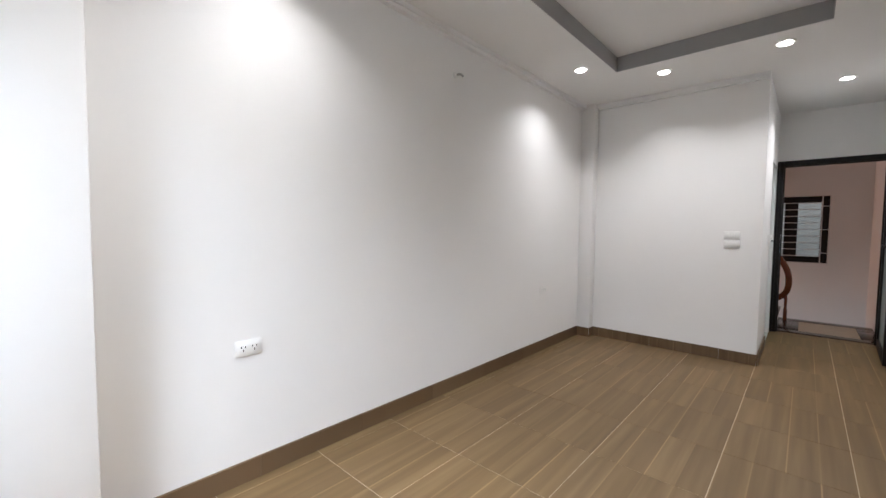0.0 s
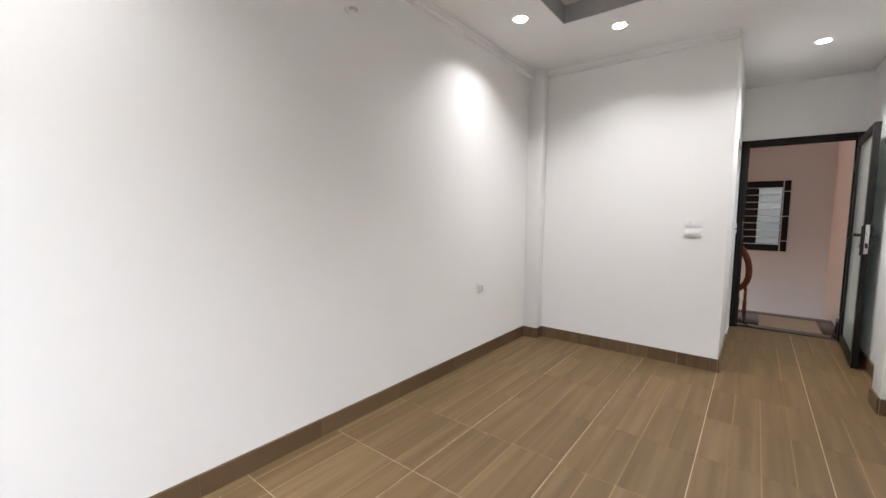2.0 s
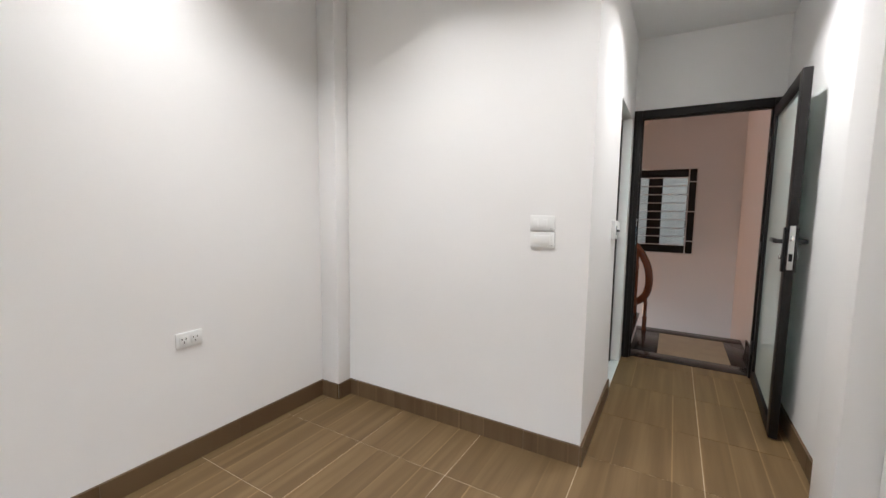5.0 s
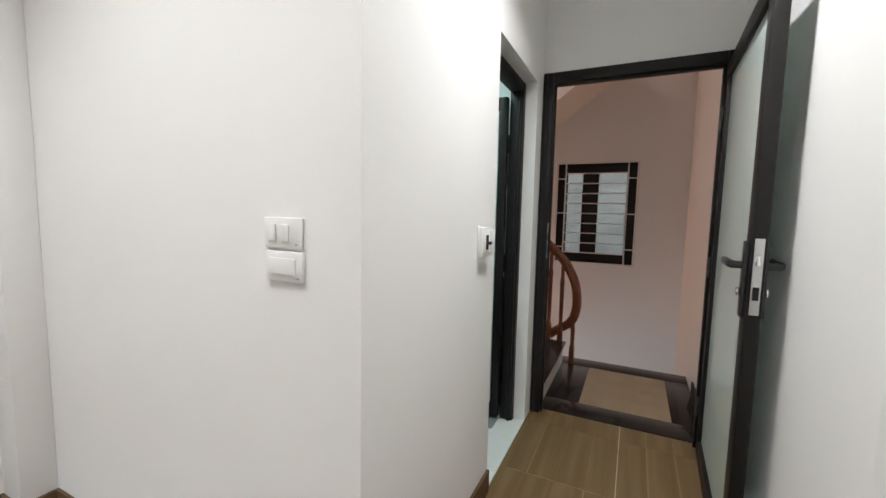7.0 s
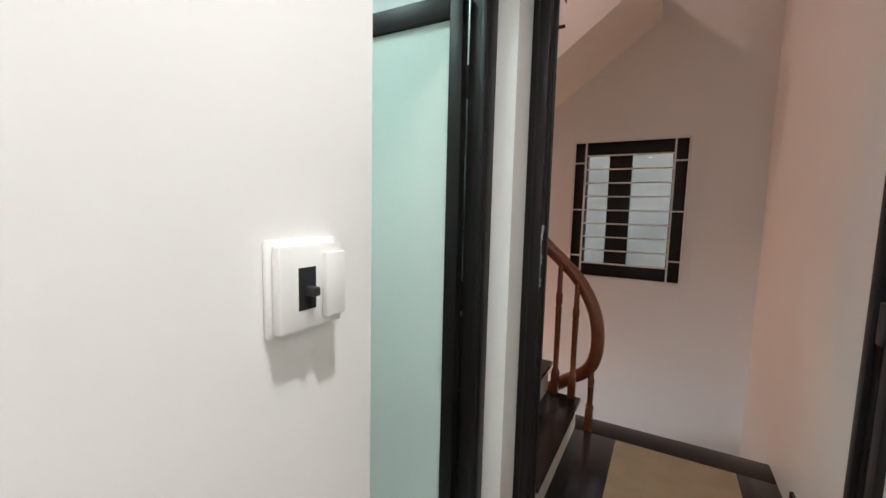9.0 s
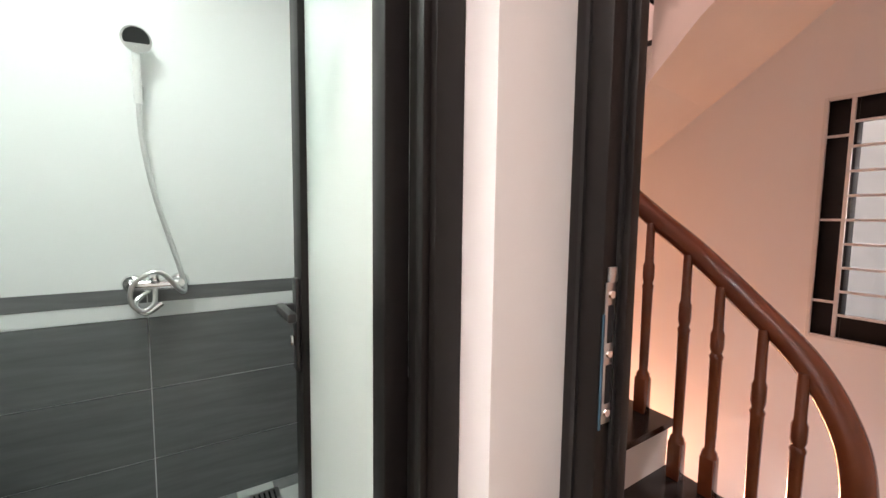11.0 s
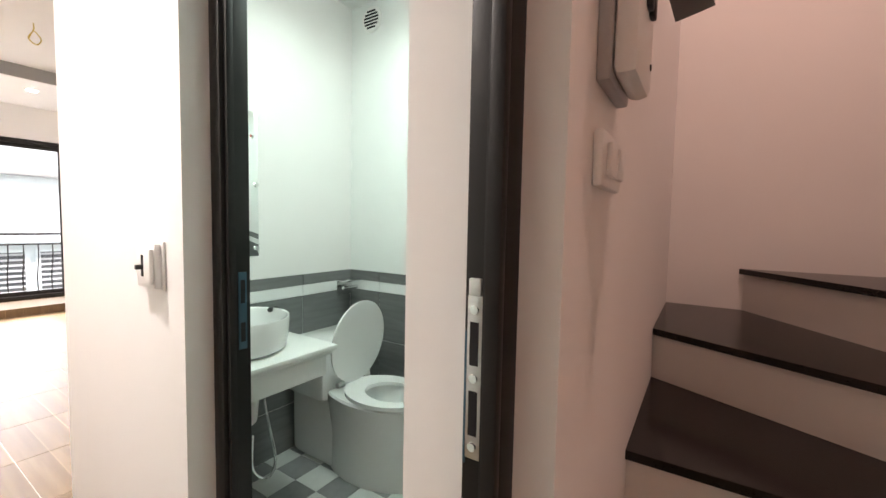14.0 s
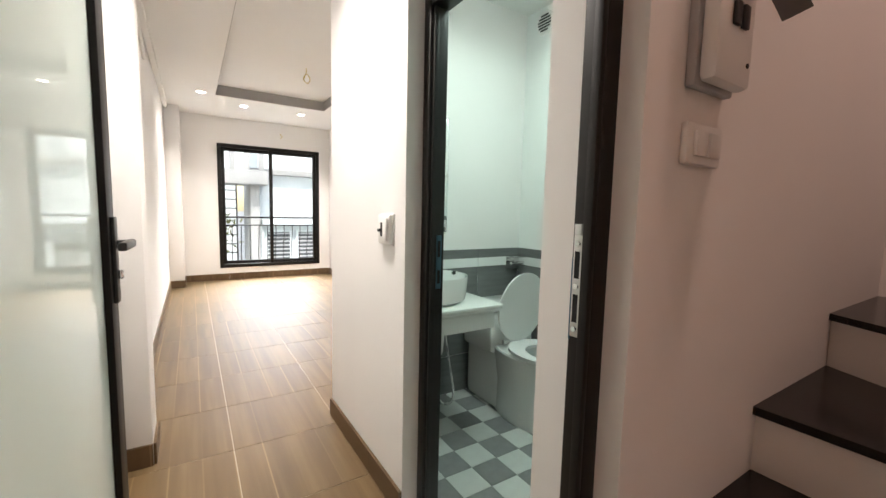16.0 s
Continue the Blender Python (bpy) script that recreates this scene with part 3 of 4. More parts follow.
def leaf(parent, width, height, mat_glass, handle_z):
    """A door leaf in its own plane: hinge at the origin, free edge at +x, thickness about y. Gives its parts."""
    made = []

    def add(nm, dims, mat, bevel=0.0, label="", under=None):
        bm = bmesh.new()
        box(bm, *dims, bevel)
        ob = new(nm, mesh_of(nm, bm, mat, bevel > 0))
        ob.parent = under or parent
        if label:
            tagged(ob, label)
        made.append(ob)
        return ob
    s = 0.075
    add("stile", (0, s * 0.6, -0.02, 0.02, 0.01, height), BLACK_ALU, 0.003)
    add("stile", (width - s, width, -0.02, 0.02, 0.01, height), BLACK_ALU, 0.003)
    add("rail", (s * 0.6, width - s, -0.02, 0.02, 0.01, 0.09), BLACK_ALU, 0.003)
    add("rail", (s * 0.6, width - s, -0.02, 0.02, height - 0.07, height), BLACK_ALU, 0.003)
    add("glass_pane", (s * 0.6, width - s, -0.003, 0.003, 0.09, height - 0.07), mat_glass, 0, "frosted greenish glass")
    for sgn in (-1, 1):
        y0, y1 = sorted((sgn * 0.02, sgn * 0.031))
        pl = add("handle_plate", (width - 0.06, width - 0.025, y0, y1, handle_z - 0.16, handle_z + 0.075), BLACK_PLASTIC, 0.003)
        y0, y1 = sorted((sgn * 0.031, sgn * 0.065))
        add("handle_neck", (width - 0.053, width - 0.032, y0, y1, handle_z - 0.01, handle_z + 0.012), BLACK_PLASTIC, 0.003, under=pl)
        y0, y1 = sorted((sgn * 0.052, sgn * 0.072))
        add("lever", (width - 0.165, width - 0.032, y0, y1, handle_z - 0.008, handle_z + 0.014), BLACK_PLASTIC, 0.005, under=pl)
        y0, y1 = sorted((sgn * 0.031, sgn * 0.042))
        add("cylinder", (width - 0.05, width - 0.036, y0, y1, handle_z - 0.095, handle_z - 0.07), CHROME, 0.004, under=pl)
    lk = add("lock_plate", (width, width + 0.003, -0.012, 0.012, handle_z - 0.145, handle_z + 0.085), STEEL, 0.001, "steel lock face plate")
    add("latch", (width + 0.003, width + 0.011, -0.008, 0.006, handle_z + 0.005, handle_z + 0.035), CHROME, 0.001, under=lk)
    add("bolt", (width + 0.003, width + 0.004, -0.008, 0.008, handle_z - 0.10, handle_z - 0.06), HOLE_SHADE, under=lk)
    for hz in (0.25, height * 0.5, height - 0.25):
        add("hinge", (-0.012, 0.012, -0.032, -0.02, hz - 0.05, hz + 0.05), BLACK_PLASTIC, 0.003)
    return made


dl = thing("door_leaf", (0.632, 6.105, 0), "open black aluminium door leaf with frosted greenish glass", "door")
leaf(dl, 0.895, 1.955, FROST, 1.08)
dl.rotation_euler = (0, 0, radians(-92.5))

# -------- bathroom door --------
bd = thing("door_2", (HX - 0.11, 5.66, 0), "black aluminium bathroom door frame", "door", kind="structure")
fx0, fx1 = HX - 0.14, HX - 0.065
for nm, d in (("jamb", (fx0, fx1, BY0, BY0 + 0.045, 0, 1.94)), ("jamb", (fx0, fx1, BY1 - 0.045, BY1, 0, 1.94)), ("head", (fx0, fx1, BY0 + 0.045, BY1 - 0.045, 1.895, 1.94))):
    bpart(nm, d, BLACK_ALU, bd, 0.004)
for d in ((fx1 - 0.03, fx1 - 0.012, BY0 + 0.045, BY0 + 0.057, 0, 1.895), (fx1 - 0.03, fx1 - 0.012, BY1 - 0.057, BY1 - 0.045, 0, 1.895)):
    bpart("door_stop", d, BLACK_ALU, bd, 0.002)
bpart("strike_plate", (fx0 + 0.012, fx0 + 0.034, BY0 + 0.045, BY0 + 0.048, 0.90, 1.10), BLUE_FILM, bd, 0.001, "steel strike plate with blue film")
for z0, z1 in ((1.02, 1.08), (0.92, 0.97)):
    bpart("strike_hole", (fx0 + 0.017, fx0 + 0.029, BY0 + 0.048, BY0 + 0.0488, z0, z1), HOLE_SHADE, bd)
bl = thing("bathroom_door_leaf", (fx0 - 0.005, BY1 - 0.06, 0.012), "black aluminium bathroom door leaf with frosted glass, opened inwards", "door")
leaf(bl, 0.55, 1.85, FROST, 0.99)
bl.rotation_euler = (0, 0, radians(181))

# -------- stairs: landing, winders up, flight down --------
landing = thing("landing", (0.2, 6.7, -0.15), "stair landing of black granite with a beige tile inset", "landing", kind="structure")
bpart("slab", (-0.25, STE, 6.205, 7.2, -0.15, -0.006), PAINT, landing)
for d in ((-0.25, STE, 6.206, 6.395, -0.006, 0.002), (-0.25, STE, 7.07, 7.24, -0.006, 0.002), (-0.25, -0.003, 6.395, 7.07, -0.006, 0.002), (0.526, STE, 6.395, 7.07, -0.006, 0.002)):
    bpart("granite_border", d, GRANITE, landing, 0.002)
bpart("inset_tile", (-0.003, 0.526, 6.395, 7.07, -0.006, 0.001), INSET, landing)

RISE = 0.178
# outer ends of the nosings, going round from the landing
outer = {1: (-0.22, DY1), 2: (-0.38, DY1), 3: (-0.60, DY1), 4: (-0.83, DY1), 5: (-1.365, DY1), 6: (STW, 6.525), 7: (STW, 7.065), 8: (STW, 7.58), 9: (STW, 7.90), 10: (-1.52, NORTH), 11: (-1.20, NORTH), 12: (-0.94, NORTH), 13: (-0.68, NORTH), 14: (-0.44, NORTH), 15: (-0.20, NORTH), 16: (0.04, NORTH)}
inner = {1: (-0.22, 7.09), 2: (-0.385, 7.09), 3: (-0.61, 7.11), 4: (-0.83, 7.12), 5: (-0.885, 7.15), 6: (-0.91, 7.165), 7: (-0.965, 7.19), 8: (-0.975, 7.22), 9: (-0.97, 7.25), 10: (-0.955, 7.275), 11: (-0.925, 7.29), 12: (-0.86, 7.30), 13: (-0.68, 7.30), 14: (-0.44, 7.30), 15: (-0.20, 7.30), 16: (0.04, 7.30)}
corner = {5: (STW, DY1), 9: (STW, NORTH)}


def prism(bm, pts, z0, z1):
    lo = [bm.verts.new((x, y, z0)) for x, y in pts]
    hi = [bm.verts.new((x, y, z1)) for x, y in pts]
    bm.faces.new(lo[::-1])
    bm.faces.new(hi)
    for i in range(len(pts)):
        j = (i + 1) % len(pts)
        bm.faces.new((lo[i], lo[j], hi[j], hi[i]))


stairs = thing("staircase_up", (-0.9, 7.06, 0), "winding staircase with black granite treads and white risers", "staircase", kind="structure")
for k in range(1, 16):
    z = k * RISE
    a, b, c, d = Vector(outer[k]), Vector(inner[k]), Vector(inner[k + 1]), Vector(outer[k + 1])
    n = Vector((-(a - b).y, (a - b).x)).normalized()
    if n.dot((c + d) / 2 - (a + b) / 2) > 0:
        n = -n
    poly = [a + n * 0.022, b + n * 0.022, c, d] + ([Vector(corner[k])] if k in corner else [])
    bm = bmesh.new()
    prism(bm, [tuple(v) for v in poly], z - 0.022, z)
    part("tread", bm, GRANITE, stairs)
    bm = bmesh.new()
    solidp = [a, b, c, d] + ([Vector(corner[k])] if k in corner else [])
    if k < 4:
        prism(bm, [tuple(v) for v in solidp], 0.0, z - 0.022)
    else:
        # block with a smoothly winding underside
        outs = [a, Vector(corner[k]), d] if k in corner else [a, d]
        lens = [(q - p_).length for p_, q in zip(outs, outs[1:])]
        cols = []
        for s_ in range(9):
            t_ = s_ / 8
            run, o = t_ * sum(lens), outs[-1]
            for p_, q, ln in zip(outs, outs[1:], lens):
                if run <= ln:
                    o = p_.lerp(q, run / ln)
                    break
                run -= ln
            n_ = b.lerp(c, t_)
            zb = z - 0.16 - RISE * (1 - t_)
            cols.append([bm.verts.new((o.x, o.y, zb)), bm.verts.new((n_.x, n_.y, zb)), bm.verts.new((n_.x, n_.y, z - 0.022)), bm.verts.new((o.x, o.y, z - 0.022))])
        for u, w in zip(cols, cols[1:]):
            for m_ in range(4):
                bm.faces.new((u[m_], u[(m_ + 1) % 4], w[(m_ + 1) % 4], w[m_]))
        bm.faces.new(cols[0])
        bm.faces.new(cols[-1][::-1])
    part("riser_block", bm, RISER, stairs, smooth=k >= 4)

down = thing("staircase_down", (0.0, 7.5, -0.5), "granite stairs going down beside the north wall", "staircase", kind="structure")
for k in range(1, 8):
    x1 = STE - (0 if k == 1 else 0.35 + (k - 2) * 0.24)
    x0 = STE - (0.35 + (k - 1) * 0.24)
    bpart("tread", (x0, x1, 7.2, NORTH, -(k + 1) * RISE - 0.02, -(k + 1) * RISE), GRANITE, down)
    bpart("riser_block", (x0, x1, 7.2, NORTH, -(k + 1) * RISE - 0.3, -(k + 1) * RISE - 0.02), RISER, down)

# handrail that comes down, turns back at the landing and goes on downwards
hr = thing("handrail", (-0.4, 7.08, 0), "red-brown varnished wooden stair handrail with turned balusters", "handrail")
bm = bmesh.new()
tube(bm, [(-0.05, 7.31, 3.1), (-0.40, 7.30, 2.75), (-0.70, 7.28, 2.45), (-0.90, 7.22, 2.16), (-0.985, 7.15, 1.88), (-1.005, 7.10, 1.67), (-0.95, 7.09, 1.505), (-0.82, 7.09, 1.355), (-0.68, 7.09, 1.235), (-0.55, 7.09, 1.135), (-0.40, 7.09, 1.0), (-0.25, 7.09, 0.855), (-0.165, 7.09, 0.71), (-0.132, 7.09, 0.58), (-0.135, 7.10, 0.44), (-0.18, 7.11, 0.335), (-0.30, 7.13, 0.24), (-0.6, 7.14, 0.0), (-0.9, 7.15, -0.3)], 0.032, 14, 1.15)
part("rail", bm, RAILWOOD, hr, smooth=True)


def baluster(x, y, z0, z1):
    """Turned baluster: a square foot with chamfered shoulder, a tapering shaft and two beads under the rail."""
    h = z1 - z0
    bm = bmesh.new()
    box(bm, x - 0.021, x + 0.021, y - 0.021, y + 0.021, z0, z0 + 0.13, 0.004)
    bl_ = [(0.024, z0 + 0.128), (0.021, z0 + 0.145), (0.0145, z0 + 0.155), (0.0155, z0 + h * 0.30), (0.0175, z0 + h * 0.66), (0.0195, z0 + h * 0.675), (0.0145, z0 + h * 0.69), (0.019, z0 + h * 0.715), (0.019, z0 + h * 0.78), (0.0145, z0 + h * 0.80), (0.0135, z1)]
    lathe(bm, bl_, (x, y), 14)
    part("baluster", bm, RAILWOOD, hr, smooth=True)


for x, k, z1 in ((-0.245, 1, 0.83), (-0.34, 1, 0.925), (-0.455, 2, 1.03), (-0.555, 2, 1.12), (-0.685, 3, 1.22), (-0.775, 3, 1.30)):
    baluster(x, 7.065, k * RISE, z1)
for x, y, k, z1 in ((-0.925, 7.10, 5, 1.46), (-0.975, 7.14, 7, 1.60), (-0.985, 7.20, 9, 1.95), (-0.92, 7.25, 11, 2.18), (-0.78, 7.29, 12, 2.36), (-0.52, 7.31, 13, 2.62)):
    baluster(x, y, k * RISE, z1)
baluster(-0.15, 7.10, 0.0, 0.38)

# barred stair window
w2 = thing("window_2", (-0.17, NORTH, SW[2]), "dark aluminium window behind a white steel grille", "window", kind="structure")
bm = bmesh.new()
frame_bars(bm, SW[0], SW[1], SW[2], SW[3], NORTH + 0.03, NORTH + 0.10, 0.10)
part("window_frame", bm, BLACK_ALU, w2, smooth=True)
xc = -0.16
bpart("mullion", (xc - 0.075, xc + 0.075, NORTH + 0.035, NORTH + 0.09, SW[2] + 0.10, SW[3] - 0.10), BLACK_ALU, w2, 0.003)
for x0, x1 in ((SW[0] + 0.10, xc - 0.075), (xc + 0.075, SW[1] - 0.10)):
    pn = bpart("pane", (x0, x1, NORTH + 0.06, NORTH + 0.066, SW[2] + 0.10, SW[3] - 0.10), CLEAR, w2)
    pn.visible_shadow = False
gr = thing("window_grille", (-0.17, NORTH, SW[2]), "white painted steel window grille of thin bars", "grille")
bm = bmesh.new()
frame_bars(bm, SW[0] + 0.001, SW[1] - 0.001, SW[2] + 0.001, SW[3] - 0.001, NORTH - 0.012, NORTH + 0.008, 0.014)
part("outer_frame", bm, WHITE_STEEL, gr)
for x in (SW[0] + 0.09, SW[1] - 0.09):
    bpart("upright", (x - 0.006, x + 0.006, NORTH - 0.010, NORTH + 0.004, SW[2] + 0.014, SW[3] - 0.014), WHITE_STEEL, gr)
for i in range(9):
    z = SW[2] + 0.11 + i * (SW[3] - SW[2] - 0.22) / 8
    bpart("bar", (SW[0] + 0.096, SW[1] - 0.096, NORTH - 0.009, NORTH + 0.003, z - 0.005, z + 0.005), WHITE_STEEL, gr)
for x0, x1 in ((SW[0] + 0.014, SW[0] + 0.084), (SW[1] - 0.084, SW[1] - 0.014)):
    for i in (0.16, 0.5, 0.84):
        z = SW[2] + i * (SW[3] - SW[2])
        bpart("bar", (x0, x1, NORTH - 0.009, NORTH + 0.003, z - 0.005, z + 0.005), WHITE_STEEL, gr)
solid("neighbour_wall", [(-2.5, 2.5, NORTH + 2.0, NORTH + 2.2, -3.2, 3.4)], NEIGHBOUR, "weathered grey neighbouring wall outside the stair window", "wall")
lamp = thing("stair_wall_lamp", (-1.3, NORTH, -0.4), "warm bulb lamp on the stairwell wall", "lamp")
bpart("base", (-1.35, -1.25, NORTH - 0.03, NORTH, -0.40, -0.32), PLASTIC, lamp, 0.006)
bm = bmesh.new()
lathe(bm, [(0.01, -0.40), (0.03, -0.385), (0.038, -0.36), (0.03, -0.335), (0.01, -0.32)], (-1.3, NORTH - 0.065), 16)
part("bulb", bm, GLOW_WARM, lamp, smooth=True)
bm = bmesh.new()
cyl(bm, (-1.3, NORTH - 0.045, -0.36), (-1.3, NORTH - 0.03, -0.36), 0.02)
part("socket", bm, PLASTIC, lamp)

# meter box and switch on the stair wall
mb = thing("breaker_box", (-0.43, DY1, 1.42), "white breaker box with its dark cover flap hanging open", "electrical box")
bpart("box", (-0.505, -0.36, DY1, DY1 + 0.018, 1.42, 1.74), PLASTIC_GREY, mb, 0.004)
bpart("cover", (-0.50, -0.365, DY1 + 0.018, DY1 + 0.05, 1.425, 1.735), PLASTIC, mb, 0.012)
for k in (0, 1):
    bpart("breaker", (-0.455 + k * 0.03, -0.433 + k * 0.03, DY1 + 0.05, DY1 + 0.058, 1.52, 1.56), BLACK_PLASTIC, mb, 0.003)
bm = bmesh.new()
cyl(bm, (-0.475, DY1 + 0.05, 1.465), (-0.475, DY1 + 0.052, 1.465), 0.005, 0.004, 10)
part("screw", bm, BLACK_PLASTIC, mb)
bm = bmesh.new()
tube(bm, [(-0.42, DY1 + 0.045, 1.66), (-0.455, DY1 + 0.06, 1.64), (-0.495, DY1 + 0.085, 1.595), (-0.525, DY1 + 0.10, 1.55)], 0.028, 10, 0.14)
part("cover_flap", bm, SMOKED, mb, "smoked translucent cover flap", smooth=True)
ss = thing("stair_switch", (-0.42, DY1, 1.285), "white stair light switch plate", "switch")
bpart("plate", (-0.49, -0.36, DY1, DY1 + 0.014, 1.285, 1.36), PLASTIC, ss, 0.005)
bpart("rocker", (-0.47, -0.43, DY1 + 0.014, DY1 + 0.022, 1.30, 1.345), PLASTIC, ss, 0.003)
bpart("rocker", (-0.42, -0.38, DY1 + 0.014, DY1 + 0.022, 1.30, 1.345), PLASTIC, ss, 0.003)

# -------- bathroom things --------
BW, BS, BN, BE = BATH_X, W1 + 0.11, 6.115, HX - 0.14

vt = thing("vanity_counter", (-0.66, 4.95, 0.62), "white stone vanity top with a moulded edge and apron", "counter")
bpart("top", (-0.962, BE, BS, 5.10, 0.698, 0.72), STONE, vt, 0.006)
bpart("moulding", (-0.948, BE, BS, 5.088, 0.68, 0.698), STONE, vt, 0.005)
bpart("apron", (-0.93, BE, 5.03, 5.065, 0.59, 0.68), STONE, vt, 0.003)
bpart("apron", (-0.93, -0.895, BS, 5.03, 0.59, 0.68), STONE, vt, 0.003)
bs = thing("wash_basin", (-0.67, 4.86, 0.72), "round white ceramic vessel basin on the vanity", "basin")
bm = bmesh.new()
lathe(bm, [(0.155, 0.721), (0.174, 0.735), (0.184, 0.78), (0.188, 0.85), (0.186, 0.857), (0.178, 0.855), (0.17, 0.80), (0.165, 0.76), (0.03, 0.745)], (-0.67, 4.86), 48)
part("bowl", bm, CERAMIC, bs, smooth=True)
bm = bmesh.new()
lathe(bm, [(0.022, 0.7455), (0.022, 0.749), (0.018, 0.751)], (-0.67, 4.86), 20)
part("drain", bm, CHROME, bs, smooth=True)
tp = thing("basin_tap", (-0.905, 4.78, 0.72), "chrome basin tap behind the bowl", "tap")
bm = bmesh.new()
cyl(bm, (-0.905, 4.78, 0.72), (-0.905, 4.78, 0.83), 0.014)
tube(bm, [(-0.905, 4.78, 0.82), (-0.885, 4.79, 0.845), (-0.83, 4.82, 0.85)], 0.011, 10)
part("body", bm, BLACK_PLASTIC, tp, smooth=True)
pipe = thing("basin_waste_pipe", (-0.69, 4.9, 0.3), "grey flexible waste pipe and hose under the vanity", "pipe")
bm = bmesh.new()
tube(bm, [(-0.69, 4.93, 0.70), (-0.69, 4.92, 0.5), (-0.70, 4.85, 0.42), (-0.70, BS, 0.42)], 0.02, 10)
part("trap", bm, PLASTIC, pipe, smooth=True)
bm = bmesh.new()
tube(bm, [(-0.93, BS + 0.02, 0.55), (-0.95, BS + 0.05, 0.3), (-0.98, BS + 0.08, 0.05), (-0.90, BS + 0.14, 0.012), (-0.85, BS + 0.10, 0.06), (-0.88, BS + 0.05, 0.2)], 0.007, 8)
part("hose", bm, CHROME, pipe, smooth=True)
mi = thing("wall_mirror", (-0.68, BS, 1.04), "frameless rectangular wall mirror above the basin", "mirror")
bpart("glass", (-0.945, -0.42, BS + 0.004, BS + 0.012, 1.062, 1.745), MIRROR, mi, 0.001)
for z in (1.10, 1.405):
    bm = bmesh.new()
    cyl(bm, (-0.935, BS + 0.012, z), (-0.935, BS + 0.017, z), 0.011)
    part("clip", bm, CHROME, mi, smooth=True)

tx, ty = -1.265, BS + 0.01
to = thing("toilet", (tx, 5.02, 0), "white one-piece ceramic toilet with its lid up", "toilet")
bm = bmesh.new()
seg = 40


def oval(rx, ry, cy, z):
    return [bm.verts.new((tx + rx * math.sin(a * math.tau / seg) * (1 - 0.12 * max(0, math.cos(a * math.tau / seg))), cy + ry * math.cos(a * math.tau / seg), z)) for a in range(seg)]


rings = [oval(0.165, 0.29, 5.04, 0.0), oval(0.168, 0.295, 5.04, 0.04), oval(0.165, 0.30, 5.04, 0.2), oval(0.175, 0.315, 5.045, 0.33), oval(0.18, 0.32, 5.045, 0.385), oval(0.172, 0.31, 5.045, 0.395), oval(0.115, 0.17, 5.11, 0.395), oval(0.10, 0.15, 5.11, 0.33), oval(0.05, 0.06, 5.09, 0.22)]
for a, b in zip(rings, rings[1:]):
    for i in range(seg):
        bm.faces.new((a[i], a[(i + 1) % seg], b[(i + 1) % seg], b[i]))
bm.faces.new(rings[0])
bm.faces.new(rings[-1])
part("bowl", bm, CERAMIC, to, smooth=True)
bpart("pedestal", (tx - 0.14, tx + 0.14, ty, 4.93, 0.0, 0.37), CERAMIC, to, 0.035)
bpart("tank", (tx - 0.175, tx + 0.175, ty, 4.85, 0.34, 0.60), CERAMIC, to, 0.03)
bpart("tank_lid", (tx - 0.18, tx + 0.18, ty, 4.857, 0.60, 0.625), CERAMIC, to, 0.01)


def oval_plate(name, cy, z0, z1, rx, ry, hole, tilt, parent):
    bm = bmesh.new()
    n = 40
    outs, ins = [], []
    for z in (z0, z1):
        outs.append([bm.verts.new((tx + rx * math.sin(i * math.tau / n), cy + ry * math.cos(i * math.tau / n), z)) for i in range(n)])
        if hole:
            ins.append([bm.verts.new((tx + hole * rx * math.sin(i * math.tau / n), cy + 0.03 + hole * ry * math.cos(i * math.tau / n), z)) for i in range(n)])
    for i in range(n):
        j = (i + 1) % n
        bm.faces.new((outs[0][i], outs[0][j], outs[1][j], outs[1][i]))
        if hole:
            bm.faces.new((ins[0][i], ins[0][j], ins[1][j], ins[1][i]))
            for k in (0, 1):
                bm.faces.new((outs[k][i], outs[k][j], ins[k][j], ins[k][i]))
    if not hole:
        bm.faces.new(outs[0])
        bm.faces.new(outs[1])
    if tilt:
        bmesh.ops.rotate(bm, verts=bm.verts, cent=(tx, cy - ry, z0), matrix=Matrix.Rotation(radians(tilt), 3, "X"))
    bmesh.ops.bevel(bm, geom=[e_ for e_ in bm.edges if e_.calc_face_angle(0) > 1.2], offset=0.004, segments=2, affect="EDGES")
    return part(name, bm, CERAMIC, parent, smooth=True)


oval_plate("seat", 5.11, 0.40, 0.418, 0.178, 0.225, 0.62, 0, to)
oval_plate("seat_lid", 5.11, 0.42, 0.438, 0.178, 0.21, 0, 83, to)
for sx_ in (-0.09, 0.09):
    bm = bmesh.new()
    cyl(bm, (tx + sx_ - 0.02, 4.885, 0.42), (tx + sx_ + 0.02, 4.885, 0.42), 0.013)
    part("hinge", bm, PLASTIC, to, smooth=True)
pr = thing("paper_holder", (-1.50, BS + 0.06, 0.84), "chrome toilet paper holder in the corner", "paper holder")
bpart("cover", (-1.56, -1.44, BS + 0.005, BS + 0.10, 0.885, 0.895), CHROME, pr, 0.003)
bpart("back", (-1.56, -1.44, BS + 0.009, BS + 0.014, 0.80, 0.89), CHROME, pr, 0.002)
bm = bmesh.new()
cyl(bm, (-1.555, BS + 0.06, 0.845), (-1.445, BS + 0.06, 0.845), 0.012)
part("bar", bm, CHROME, pr, smooth=True)
vn = thing("ceiling_fan_vent", (-1.562, 4.715, 2.40), "round white slotted wall vent", "vent")
bm = bmesh.new()
cyl(bm, (-1.562, 4.715, 2.40), (-1.552, 4.715, 2.40), 0.075, 0.07, 28)
part("rim", bm, PLASTIC, vn, smooth=True)
